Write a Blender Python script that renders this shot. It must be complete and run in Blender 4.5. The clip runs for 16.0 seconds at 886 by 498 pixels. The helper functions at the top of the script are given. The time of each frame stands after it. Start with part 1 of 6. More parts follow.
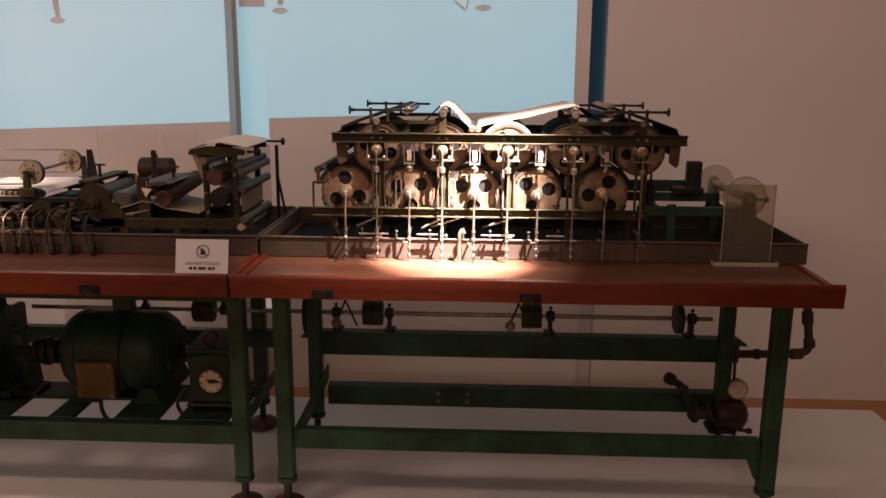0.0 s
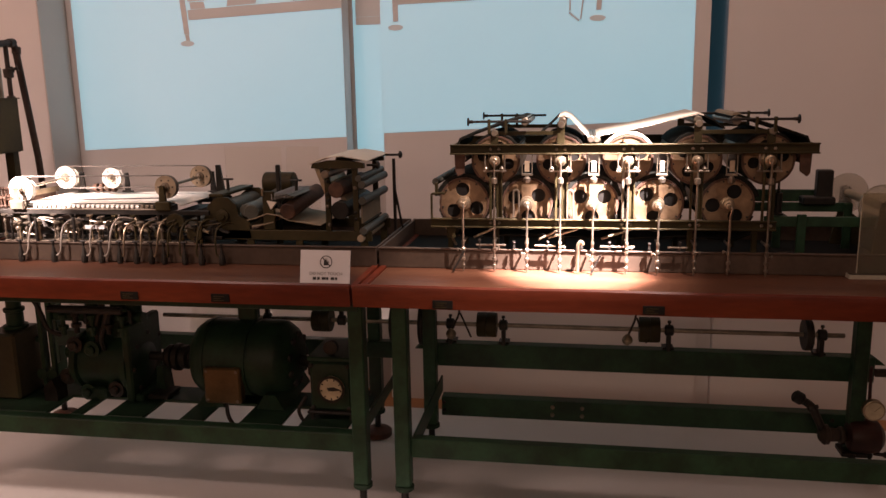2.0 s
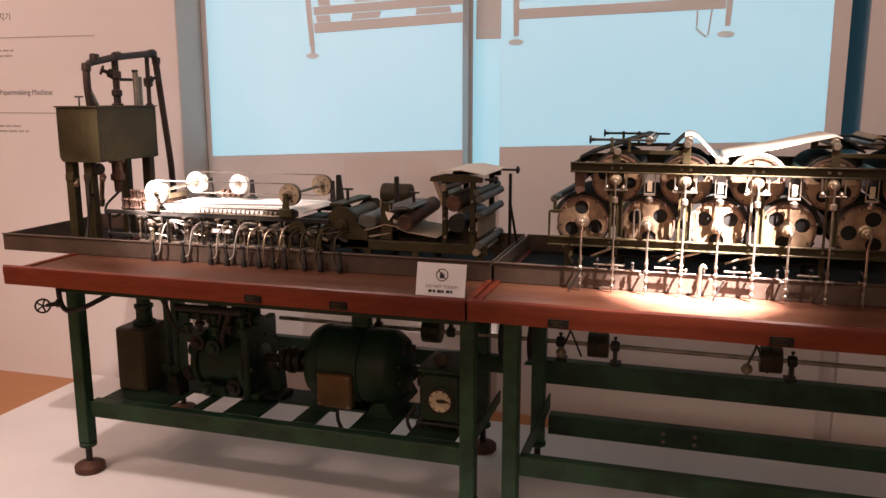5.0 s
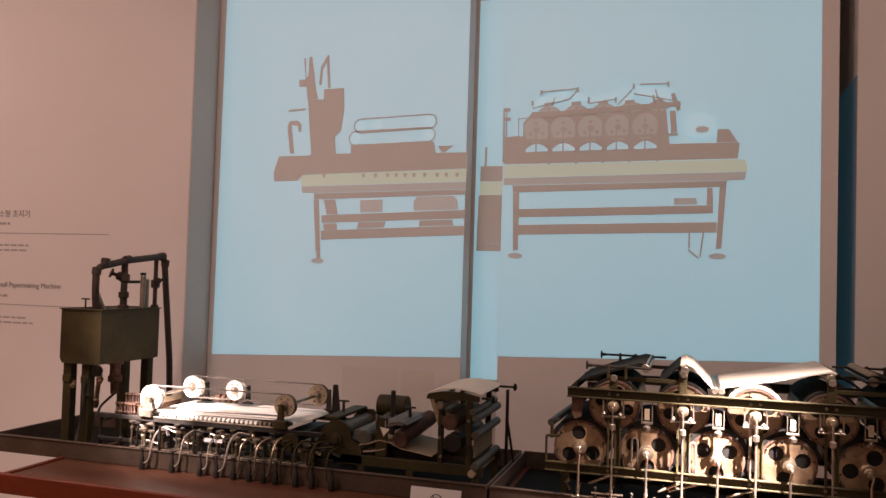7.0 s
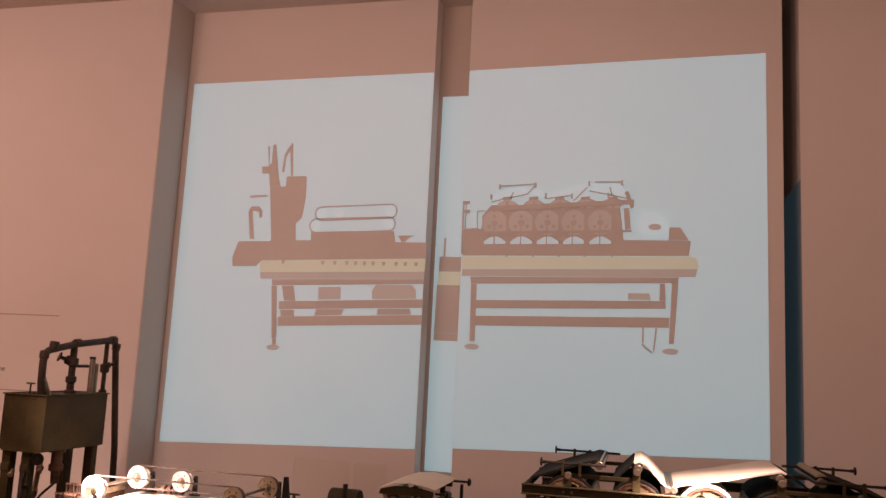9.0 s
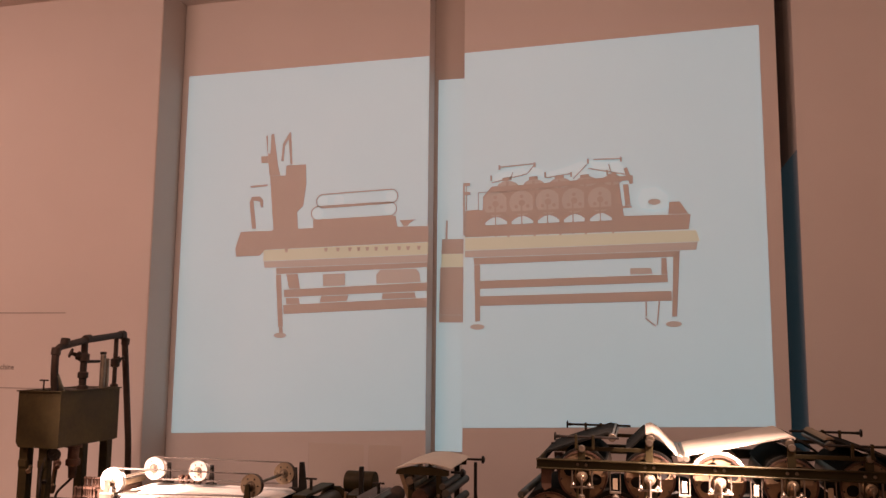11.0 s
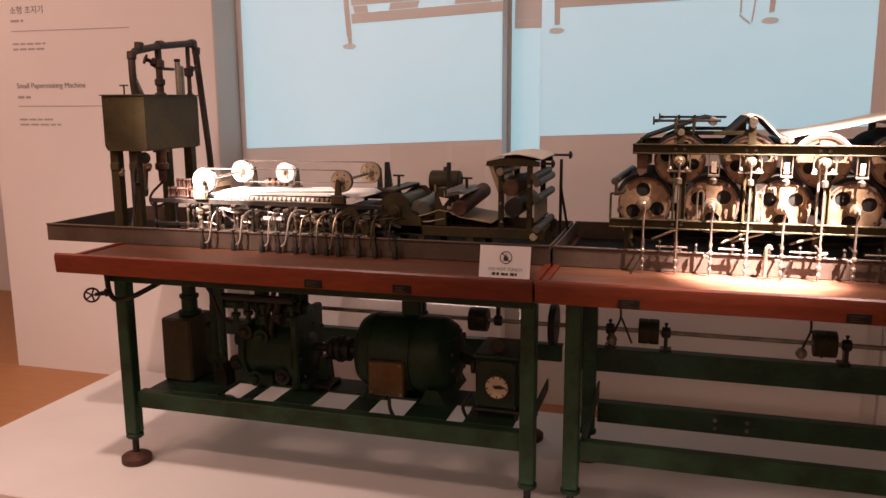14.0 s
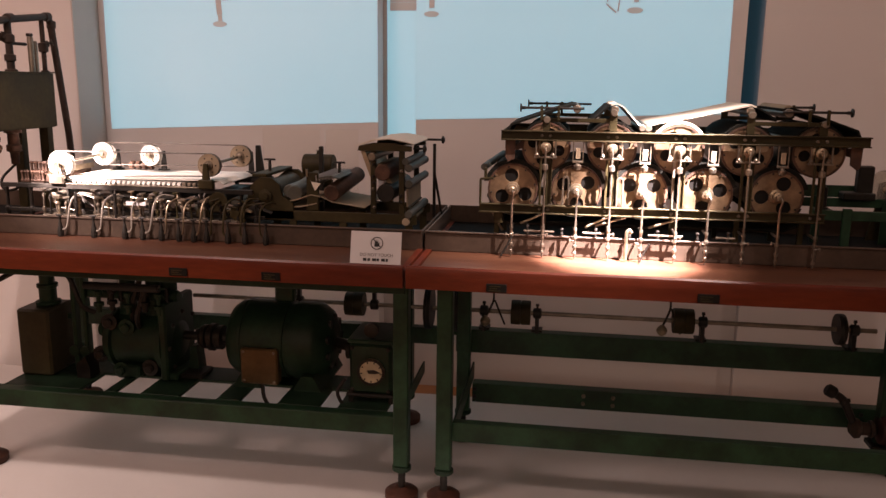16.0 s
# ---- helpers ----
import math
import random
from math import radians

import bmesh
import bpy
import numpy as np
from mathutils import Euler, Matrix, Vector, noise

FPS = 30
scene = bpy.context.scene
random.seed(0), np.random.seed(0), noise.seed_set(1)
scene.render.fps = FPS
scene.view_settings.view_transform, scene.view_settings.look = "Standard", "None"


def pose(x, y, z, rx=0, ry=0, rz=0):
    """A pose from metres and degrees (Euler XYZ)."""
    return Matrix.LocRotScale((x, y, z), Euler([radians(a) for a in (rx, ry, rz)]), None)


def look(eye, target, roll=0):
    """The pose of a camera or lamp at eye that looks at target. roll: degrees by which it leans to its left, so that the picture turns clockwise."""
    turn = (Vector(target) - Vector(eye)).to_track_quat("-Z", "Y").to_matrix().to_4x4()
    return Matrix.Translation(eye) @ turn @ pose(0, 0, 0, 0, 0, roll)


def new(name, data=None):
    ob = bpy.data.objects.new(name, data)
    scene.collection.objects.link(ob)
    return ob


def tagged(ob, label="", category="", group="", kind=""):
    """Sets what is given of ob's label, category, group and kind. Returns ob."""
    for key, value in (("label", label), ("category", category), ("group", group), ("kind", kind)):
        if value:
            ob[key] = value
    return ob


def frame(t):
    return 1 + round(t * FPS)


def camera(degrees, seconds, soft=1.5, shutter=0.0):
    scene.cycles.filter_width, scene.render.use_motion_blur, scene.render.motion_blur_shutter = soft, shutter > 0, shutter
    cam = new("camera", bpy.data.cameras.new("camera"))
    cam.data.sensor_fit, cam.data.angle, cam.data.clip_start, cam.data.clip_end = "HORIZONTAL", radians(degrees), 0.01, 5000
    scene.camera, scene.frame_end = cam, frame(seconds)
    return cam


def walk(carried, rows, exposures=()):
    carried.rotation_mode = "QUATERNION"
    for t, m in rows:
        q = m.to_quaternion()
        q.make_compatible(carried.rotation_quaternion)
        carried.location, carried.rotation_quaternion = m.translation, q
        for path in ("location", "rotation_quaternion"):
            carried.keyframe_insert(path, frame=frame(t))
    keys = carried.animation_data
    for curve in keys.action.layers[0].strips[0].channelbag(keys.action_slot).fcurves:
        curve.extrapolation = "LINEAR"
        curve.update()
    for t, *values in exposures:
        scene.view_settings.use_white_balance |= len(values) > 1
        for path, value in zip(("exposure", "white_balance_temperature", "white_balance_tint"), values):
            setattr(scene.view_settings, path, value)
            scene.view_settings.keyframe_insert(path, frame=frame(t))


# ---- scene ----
cam = camera(57.3, 16.0)
PATH = [
    (0, (0.173, 0.282, 1.371), (0.093, 2.233, 0.937), 0.4),
    (0.5, (0.154, 0.28, 1.361), (-0.028, 2.226, 0.937), -0.5),
    (1, (0.142, 0.276, 1.362), (-0.101, 2.217, 0.946), -1.2),
    (1.5, (0.133, 0.27, 1.362), (-0.151, 2.206, 0.95), -1.1),
    (2, (0.123, 0.274, 1.361), (-0.204, 2.207, 0.964), -1.0),
    (2.5, (0.111, 0.275, 1.364), (-0.25, 2.205, 0.984), -1.3),
    (3, (0.099, 0.278, 1.368), (-0.316, 2.194, 0.976), -1.0),
    (3.5, (0.08, 0.27, 1.367), (-0.423, 2.168, 0.988), -1.1),
    (3.7, (0.073, 0.271, 1.368), (-0.478, 2.156, 0.99), -1.4),
    (5.8, (0.078, 0.272, 1.388), (-0.485, 2.164, 1.06), 0.5),
    (6, (0.065, 0.28, 1.413), (-0.492, 2.187, 1.181), 0.7),
    (6.5, (0.071, 0.264, 1.469), (-0.512, 2.177, 1.439), -0.7),
    (7, (0.082, 0.26, 1.496), (-0.501, 2.172, 1.567), 1.7),
    (7.5, (0.08, 0.235, 1.507), (-0.478, 2.142, 1.733), 3.7),
    (8, (0.087, 0.227, 1.516), (-0.412, 2.148, 1.766), 2.3),
    (8.5, (0.088, 0.228, 1.516), (-0.404, 2.148, 1.787), 2.9),
    (9, (0.092, 0.236, 1.524), (-0.397, 2.155, 1.802), 2.8),
    (9.2, (0.082, 0.229, 1.526), (-0.386, 2.152, 1.812), 2.7),
    (11.5, (0.042, 0.196, 1.506), (-0.455, 2.125, 1.685), -0.5),
    (12, (0.018, 0.227, 1.474), (-0.519, 2.151, 1.555), -1.1),
    (12.5, (-0.019, 0.213, 1.441), (-0.609, 2.124, 1.394), 1.2),
    (13, (-0.062, 0.207, 1.387), (-0.667, 2.111, 1.294), -0.1),
    (13.5, (-0.085, 0.211, 1.351), (-0.621, 2.13, 1.179), -2.5),
    (14, (-0.116, 0.217, 1.31), (-0.673, 2.104, 0.952), -0.3),
    (14.5, (-0.129, 0.236, 1.296), (-0.717, 2.101, 0.879), 0.8),
    (15, (-0.121, 0.233, 1.296), (-0.616, 2.131, 0.907), -1.2),
    (15.5, (-0.107, 0.22, 1.289), (-0.529, 2.138, 0.912), 0.6),
    (16, (-0.064, 0.233, 1.329), (-0.354, 2.17, 0.921), 0.7),
]
EXPOSURES = [(0.0, -0.42, 7400, 28), (3.0, -0.42, 7400, 28), (3.5, -0.25, 7200, 26), (5.8, 0.0, 6700, 20), (6.0, -0.28, 6250, 16), (6.5, -0.6, 6650, 22), (7.0, -0.65, 7250, 27), (7.5, -0.65, 8200, 36), (8.0, -0.7, 8500, 41), (9.0, -0.73, 8900, 46),
             (11.5, -0.78, 9200, 47), (12.0, -0.62, 6400, 14), (12.5, -0.78, 6950, 22), (13.0, -0.6, 8000, 34), (13.5, -0.4, 7900, 35), (14.0, -0.2, 7800, 34), (14.5, 0.2, 7200, 29), (15.0, 0.13, 7150, 29), (15.5, 0.0, 7150, 29), (16.0, -0.35, 7250, 28)]
walk(cam, [(t, look(eye, target, roll)) for t, eye, target, roll in PATH], EXPOSURES)

# ---- light ----
world = bpy.data.worlds.new("world")
scene.world = world
world.use_nodes = True
world.node_tree.nodes["Background"].inputs["Color"].default_value = (0.9, 0.75, 0.65, 1)
world.node_tree.nodes["Background"].inputs["Strength"].default_value = 0.02

SPOTS = [
    # name, eye, target, watts, cone degrees, blend, colour, radius
    ("spot_lamp_dryer", (1.0, 1.93, 3.15), (0.13, 2.66, 0.87), 20500, 11.4, 1.0, (1.0, 0.95, 0.96), 0.02),
    ("spot_lamp_dryer_skirt", (1.0, 1.93, 3.15), (0.02, 2.66, 0.90), 1200, 23.0, 1.0, (1.0, 0.90, 0.84), 0.02),
    ("spot_lamp_wire", (-2.75, 0.95, 3.15), (-1.72, 2.82, 1.0), 16000, 6.2, 1.0, (1.0, 0.91, 0.88), 0.02),
    ("spot_lamp_wire_skirt", (-2.75, 0.95, 3.15), (-1.60, 2.90, 0.96), 1500, 15.5, 1.0, (1.0, 0.89, 0.84), 0.02),
    ("spill_fill_spot", (-1.75, 1.6, 3.15), (-2.25, 2.3, 0.0), 190, 80, 1.0, (1.0, 0.86, 0.78), 0.06),
    # added fill for the platform under the right table, not a known lamp
    ("spill_fill_spot", (0.8, 0.3, 3.15), (0.9, 3.1, 0.0), 38, 64, 1.0, (1.0, 0.84, 0.76), 0.06),
]
for n, eye, target, watts, cone, blend, colour, radius in SPOTS:
    data = bpy.data.lights.new(n, "SPOT")
    data.energy, data.spot_size, data.spot_blend, data.color, data.shadow_soft_size = watts, radians(cone), blend, colour, radius
    new(n, data).matrix_world = look(eye, target)
# soft fill panels added to brighten walls, platform and fronts; not known fittings
AREAS = [
    # eye, target, watts, size across, size along, colour
    ((-2.9, 0.5, 3.15), (-3.0, 3.6, 0.4), 41, 1.6, 0.2, (1.0, 0.77, 0.68)),
    ((2.2, 2.95, 3.15), (2.0, 3.75, 0.7), 5, 2.4, 0.2, (1.0, 0.78, 0.66)),
    ((-0.3, 2.4, 3.15), (-0.3, 3.75, 0.3), 7.5, 2.2, 0.15, (1.0, 0.75, 0.65)),
    ((-0.6, -3.7, 2.5), (-0.6, 3.4, 0.5), 53, 4.5, 1.0, (1.0, 0.79, 0.60)),
    ((-4.2, 2.3, 3.15), (-4.2, 2.9, 0.0), 18, 0.8, 0.8, (1.0, 0.75, 0.65)),
]
for eye, target, watts, sx, sy, colour in AREAS:
    data = bpy.data.lights.new("fill_wash", "AREA")
    data.shape, data.size, data.size_y, data.energy, data.color = "RECTANGLE", sx, sy, watts, colour
    new("fill_wash", data).matrix_world = look(eye, target)


# ---- materials ----
def mat(name, base, rough=0.6, metal=0.0, var=0.25, scale=6.0, bump=0.15, fine=60.0, second=None, spec=0.33, stretch=None):
    """Paint, iron or paper with stains at one scale and grain at another."""
    m = bpy.data.materials.new(name)
    m.use_nodes = True
    nt = m.node_tree
    b = nt.nodes["Principled BSDF"]
    co = nt.nodes.new("ShaderNodeTexCoord")
    n1 = nt.nodes.new("ShaderNodeTexNoise")
    n1.inputs["Scale"].default_value, n1.inputs["Detail"].default_value = scale, 6
    n2 = nt.nodes.new("ShaderNodeTexNoise")
    n2.inputs["Scale"].default_value, n2.inputs["Detail"].default_value = fine, 3
    place = co.outputs["Object"]
    if stretch:
        mp = nt.nodes.new("ShaderNodeMapping")
        mp.inputs["Scale"].default_value = stretch
        nt.links.new(place, mp.inputs["Vector"])
        place = mp.outputs["Vector"]
    for n in (n1, n2):
        nt.links.new(place, n.inputs["Vector"])
    ramp = nt.nodes.new("ShaderNodeValToRGB")
    ramp.color_ramp.elements[0].position, ramp.color_ramp.elements[1].position = 0.32, 0.68
    lo = second if second else tuple(c * (1 - var) for c in base)
    hi = base if second else tuple(min(0.95, c * (1 + var * 0.6)) for c in base)
    ramp.color_ramp.elements[0].color, ramp.color_ramp.elements[1].color = (*lo, 1), (*hi, 1)
    nt.links.new(n1.outputs["Fac"], ramp.inputs["Fac"])
    mix = nt.nodes.new("ShaderNodeMix")
    mix.data_type, mix.blend_type = "RGBA", "MULTIPLY"
    mix.inputs["Factor"].default_value = 0.5 * min(1, var * 2)
    nt.links.new(ramp.outputs["Color"], mix.inputs["A"])
    nt.links.new(n2.outputs["Color"], mix.inputs["B"])
    sat = nt.nodes.new("ShaderNodeHueSaturation")
    sat.inputs["Value"].default_value = 1.0
    nt.links.new(mix.outputs["Result"], sat.inputs["Color"])
    nt.links.new(ramp.outputs["Color"], b.inputs["Base Color"])
    if var > 0.05:
        bw = nt.nodes.new("ShaderNodeRGBToBW")
        nt.links.new(n2.outputs["Color"], bw.inputs["Color"])
        nt.links.new(bw.outputs["Val"], mix.inputs["B"])
        mix.blend_type = "OVERLAY"
        nt.links.new(sat.outputs["Color"], b.inputs["Base Color"])
    mr = nt.nodes.new("ShaderNodeMapRange")
    mr.inputs["To Min"].default_value, mr.inputs["To Max"].default_value = max(0.05, rough - 0.15), min(1, rough + 0.15)
    nt.links.new(n1.outputs["Fac"], mr.inputs["Value"])
    nt.links.new(mr.outputs["Result"], b.inputs["Roughness"])
    b.inputs["Metallic"].default_value = metal
    b.inputs["Specular IOR Level"].default_value = spec
    if bump:
        bp = nt.nodes.new("ShaderNodeBump")
        bp.inputs["Strength"].default_value, bp.inputs["Distance"].default_value = bump, 0.002
        nt.links.new(n2.outputs["Fac"], bp.inputs["Height"])
        nt.links.new(bp.outputs["Normal"], b.inputs["Normal"])
    return m


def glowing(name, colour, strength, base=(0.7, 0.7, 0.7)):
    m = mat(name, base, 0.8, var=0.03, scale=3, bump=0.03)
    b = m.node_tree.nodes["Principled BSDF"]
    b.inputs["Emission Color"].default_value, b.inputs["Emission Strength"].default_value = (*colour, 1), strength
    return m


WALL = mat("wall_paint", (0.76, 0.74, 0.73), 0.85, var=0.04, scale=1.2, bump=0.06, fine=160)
# grey of the slot back; on the pier side it stands in for shade
SIDE = mat("greyed_side_paint", (0.58, 0.54, 0.51), 0.85, var=0.05, scale=1.5, bump=0.06, fine=160)
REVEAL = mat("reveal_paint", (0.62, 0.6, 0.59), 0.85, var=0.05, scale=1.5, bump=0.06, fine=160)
# near-black colour holds the shade deep in the narrow gap
GAPSHADE = mat("gap_shade_paint", (0.03, 0.035, 0.04), 0.8, var=0.1)
CEIL = mat("ceiling_paint", (0.74, 0.72, 0.7), 0.9, var=0.03, scale=1, bump=0.05)
PLINTH = mat("plinth_paint", (0.72, 0.70, 0.68), 0.55, var=0.06, scale=2.5, bump=0.05, fine=90)
GREEN = mat("green_enamel", (0.013, 0.05, 0.024), 0.5, var=0.5, scale=9, bump=0.3)
GREEN2 = mat("dark_green_enamel", (0.009, 0.032, 0.016), 0.55, var=0.5, scale=9, bump=0.25)
OLIVE = mat("olive_enamel", (0.04, 0.031, 0.013), 0.55, var=0.4, scale=7, bump=0.2, spec=0.18)
IRON = mat("black_iron", (0.022, 0.019, 0.016), 0.5, 0.25, var=0.45, scale=14, bump=0.35, spec=0.35)
STEEL = mat("worn_steel", (0.25, 0.21, 0.165), 0.38, 0.75, var=0.4, scale=16, bump=0.2)
BRASS = mat("dull_brass", (0.34, 0.27, 0.19), 0.36, 0.8, var=0.4, scale=18, bump=0.2)
CASTING = mat("tarnished_end_plate", (0.26, 0.17, 0.10), 0.5, 0.3, var=0.4, scale=22, bump=0.25, second=(0.11, 0.07, 0.042))
RUST = mat("rusty_iron", (0.085, 0.045, 0.03), 0.7, 0.2, var=0.5, scale=20, bump=0.4)
PIPE = mat("brown_pipe", (0.042, 0.027, 0.02), 0.55, 0.15, var=0.4, scale=12, bump=0.25)
FELT = mat("dark_felt", (0.013, 0.013, 0.011), 0.95, var=0.4, scale=22, bump=0.5, fine=220, spec=0.1)
PAPER = mat("paper_web", (0.74, 0.68, 0.58), 0.85, var=0.1, scale=5, bump=0.1)
OLDPAPER = mat("aged_paper", (0.33, 0.26, 0.18), 0.85, var=0.2, scale=6, bump=0.15)
WIRE = mat("wire_cloth", (0.72, 0.67, 0.6), 0.5, 0.2, var=0.15, scale=9, bump=0.4, fine=400)
WHEELW = mat("white_painted_wheel", (0.66, 0.63, 0.58), 0.5, var=0.2, scale=14, bump=0.2)
BELT = mat("leather_belt", (0.10, 0.085, 0.075), 0.7, var=0.3, scale=20, bump=0.2)
ROLL = mat("grey_rubber_roll", (0.075, 0.075, 0.062), 0.55, var=0.3, scale=10, bump=0.15)
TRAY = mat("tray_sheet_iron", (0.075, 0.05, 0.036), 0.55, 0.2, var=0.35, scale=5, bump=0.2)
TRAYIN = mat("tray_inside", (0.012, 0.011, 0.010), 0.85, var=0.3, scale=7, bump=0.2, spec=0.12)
RED = mat("red_lacquered_wood", (0.17, 0.034, 0.013), 0.4, var=0.45, scale=6, bump=0.3, second=(0.095, 0.016, 0.008), stretch=(0.22, 1, 1), fine=90)
REDTOP = mat("worn_wood_top", (0.11, 0.047, 0.025), 0.42, var=0.4, scale=9, bump=0.2, second=(0.058, 0.019, 0.011), stretch=(0.12, 1, 1), fine=110, spec=0.35)
MAROON = mat("foot_pad", (0.085, 0.034, 0.02), 0.6, var=0.4, scale=16, bump=0.3)
CARD = mat("white_card", (0.66, 0.65, 0.66), 0.7, var=0.03, bump=0.02)
INK = mat("black_ink", (0.03, 0.03, 0.03), 0.7, var=0.1, bump=0)
GREYINK = mat("grey_ink", (0.4, 0.385, 0.38), 0.8, var=0.05, bump=0)
# paler rubber for the hoses under the spot, lit look put into the colour
HOSE = mat("lit_rubber_hose", (0.24, 0.21, 0.18), 0.6, var=0.35, scale=18, bump=0.2)
CANPAINT = mat("brown_oil_paint", (0.05, 0.045, 0.022), 0.5, var=0.35, scale=6, bump=0.15)
MIDINK = mat("soft_ink", (0.19, 0.18, 0.175), 0.8, var=0.05, bump=0)
EDGE = mat("polished_acrylic_edge", (0.36, 0.33, 0.26), 0.3, var=0.1, bump=0.02)
DIAL = mat("dial_face", (0.6, 0.52, 0.36), 0.5, var=0.25, scale=20, bump=0.1)
PUMPRED = mat("red_pump_paint", (0.042, 0.014, 0.011), 0.5, var=0.4, scale=14, bump=0.3)
PLATE = mat("cover_plate", (0.13, 0.085, 0.04), 0.45, 0.4, var=0.3, scale=10, bump=0.15)
# projector light is put into these materials as emission; there is no projector lamp
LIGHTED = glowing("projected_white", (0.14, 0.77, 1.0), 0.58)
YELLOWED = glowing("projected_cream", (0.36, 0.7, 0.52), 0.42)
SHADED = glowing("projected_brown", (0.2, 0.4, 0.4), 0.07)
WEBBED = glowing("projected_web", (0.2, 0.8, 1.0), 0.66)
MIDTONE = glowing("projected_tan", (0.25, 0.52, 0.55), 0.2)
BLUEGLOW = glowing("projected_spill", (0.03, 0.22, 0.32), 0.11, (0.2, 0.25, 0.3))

glass = bpy.data.materials.new("clear_acrylic")
glass.use_nodes = True
gb = glass.node_tree.nodes["Principled BSDF"]
gb.inputs["Base Color"].default_value = (0.97, 0.96, 0.93, 1)
gb.inputs["Transmission Weight"].default_value, gb.inputs["Roughness"].default_value, gb.inputs["IOR"].default_value = 1.0, 0.06, 1.2

haze = bpy.data.materials.new("hazed_acrylic")
haze.use_nodes = True
hb = haze.node_tree.nodes["Principled BSDF"]
hb.inputs["Base Color"].default_value = (0.72, 0.68, 0.62, 1)
hb.inputs["Transmission Weight"].default_value, hb.inputs["Roughness"].default_value, hb.inputs["IOR"].default_value = 0.72, 0.12, 1.15

amber = bpy.data.materials.new("amber_acrylic")
amber.use_nodes = True
ab = amber.node_tree.nodes["Principled BSDF"]
ab.inputs["Base Color"].default_value = (0.62, 0.57, 0.44, 1)
ab.inputs["Transmission Weight"].default_value, ab.inputs["Roughness"].default_value, ab.inputs["IOR"].default_value = 0.9, 0.06, 1.1

wood = bpy.data.materials.new("parquet_board")
wood.use_nodes = True
wt = wood.node_tree
wb = wt.nodes["Principled BSDF"]
wco, wmap, wn = wt.nodes.new("ShaderNodeTexCoord"), wt.nodes.new("ShaderNodeMapping"), wt.nodes.new("ShaderNodeTexNoise")
wmap.inputs["Scale"].default_value = (1.5, 22, 1)
wn.inputs["Scale"].default_value, wn.inputs["Detail"].default_value = 3, 6
wr = wt.nodes.new("ShaderNodeValToRGB")
wr.color_ramp.elements[0].color, wr.color_ramp.elements[1].color = (0.30, 0.125, 0.045, 1), (0.44, 0.205, 0.085, 1)
winfo, wh = wt.nodes.new("ShaderNodeObjectInfo"), wt.nodes.new("ShaderNodeHueSaturation")
wm = wt.nodes.new("ShaderNodeMapRange")
wm.inputs["To Min"].default_value, wm.inputs["To Max"].default_value = 0.85, 1.12
for a, b_ in ((wco.outputs["Object"], wmap.inputs["Vector"]), (wmap.outputs["Vector"], wn.inputs["Vector"]), (wn.outputs["Fac"], wr.inputs["Fac"]),
              (wr.outputs["Color"], wh.inputs["Color"]), (winfo.outputs["Random"], wm.inputs["Value"]), (wm.outputs["Result"], wh.inputs["Value"]), (wh.outputs["Color"], wb.inputs["Base Color"])):
    wt.links.new(a, b_)
wb.inputs["Roughness"].default_value = 0.42

# ---- mesh helpers; every shape is given in world metres ----
ORG = {}
UNDER = (-0.009, 0, -0.042)
SHIFT = {"dryer_section": (-0.016, 0.08, -0.036), "wire_section": (-0.016, 0.065, -0.036), "head_tank": (-0.027, 0.098, -0.036),
         "press_section": (-0.018, 0.085, -0.037), "acrylic_screen": (-0.018, 0.085, -0.037), "roller_stand": (-0.02, 0.09, -0.038),
         "hand_valve": (-0.018, 0.04, -0.015), "winder": (-0.012, 0.055, -0.037), "acrylic_guard": (-0.012, 0.055, -0.0315),
         "line_shaft": (-0.01, 0.064, -0.0715), "oil_can_tank": UNDER, "vacuum_pump": UNDER, "electric_motor": UNDER, "shaft_coupling": UNDER,
         "speed_reducer": (-0.01, -0.01, -0.042), "steam_pump": (-0.02, -0.01, -0.058), "drain_pipe": (-0.02, 0, -0.048), "notice_card": (0, 0.01, -0.0315)}


def thing(name, loc, label, category, group="", kind=""):
    ob = new(name)
    ob.location = Vector(loc) + Vector(SHIFT[name] if name in SHIFT else (0, 0, 0))
    ob.empty_display_size = 0.05
    ORG[ob.name] = Vector(loc)
    return tagged(ob, label, category, group, kind)


def part(name, bm, material, parent=None, label="", smooth=True):
    """Links a bmesh as one mesh object under a thing or a part."""
    me = bpy.data.meshes.new(name)
    org = ORG[parent.name] if parent else Vector((0, 0, 0))
    bmesh.ops.translate(bm, verts=bm.verts, vec=-org)
    bm.normal_update()
    bm.to_mesh(me)
    bm.free()
    me.materials.append(material)
    if smooth:
        me.polygons.foreach_set("use_smooth", [True] * len(me.polygons))
        me.set_sharp_from_angle(angle=radians(35))
    ob = new(name, me)
    if parent:
        ob.parent = parent
    ORG[ob.name] = org
    if label:
        ob["label"] = label
    return ob


def solid(name, bm, material, label, category="", kind="", group="", loc=None):
    """A top-level thing that is one mesh."""
    if loc is None:
        lo = [min(v.co[i] for v in bm.verts) for i in range(3)]
        hi = [max(v.co[i] for v in bm.verts) for i in range(3)]
        loc = ((lo[0] + hi[0]) / 2, (lo[1] + hi[1]) / 2, lo[2])
    bmesh.ops.translate(bm, verts=bm.verts, vec=-Vector(loc))
    ob = part(name, bm, material)
    ob.location = Vector(loc) + Vector(SHIFT[name] if name in SHIFT else (0, 0, 0))
    ORG[ob.name] = Vector(loc)
    return tagged(ob, label, category, group, kind)


def B():
    return bmesh.new()


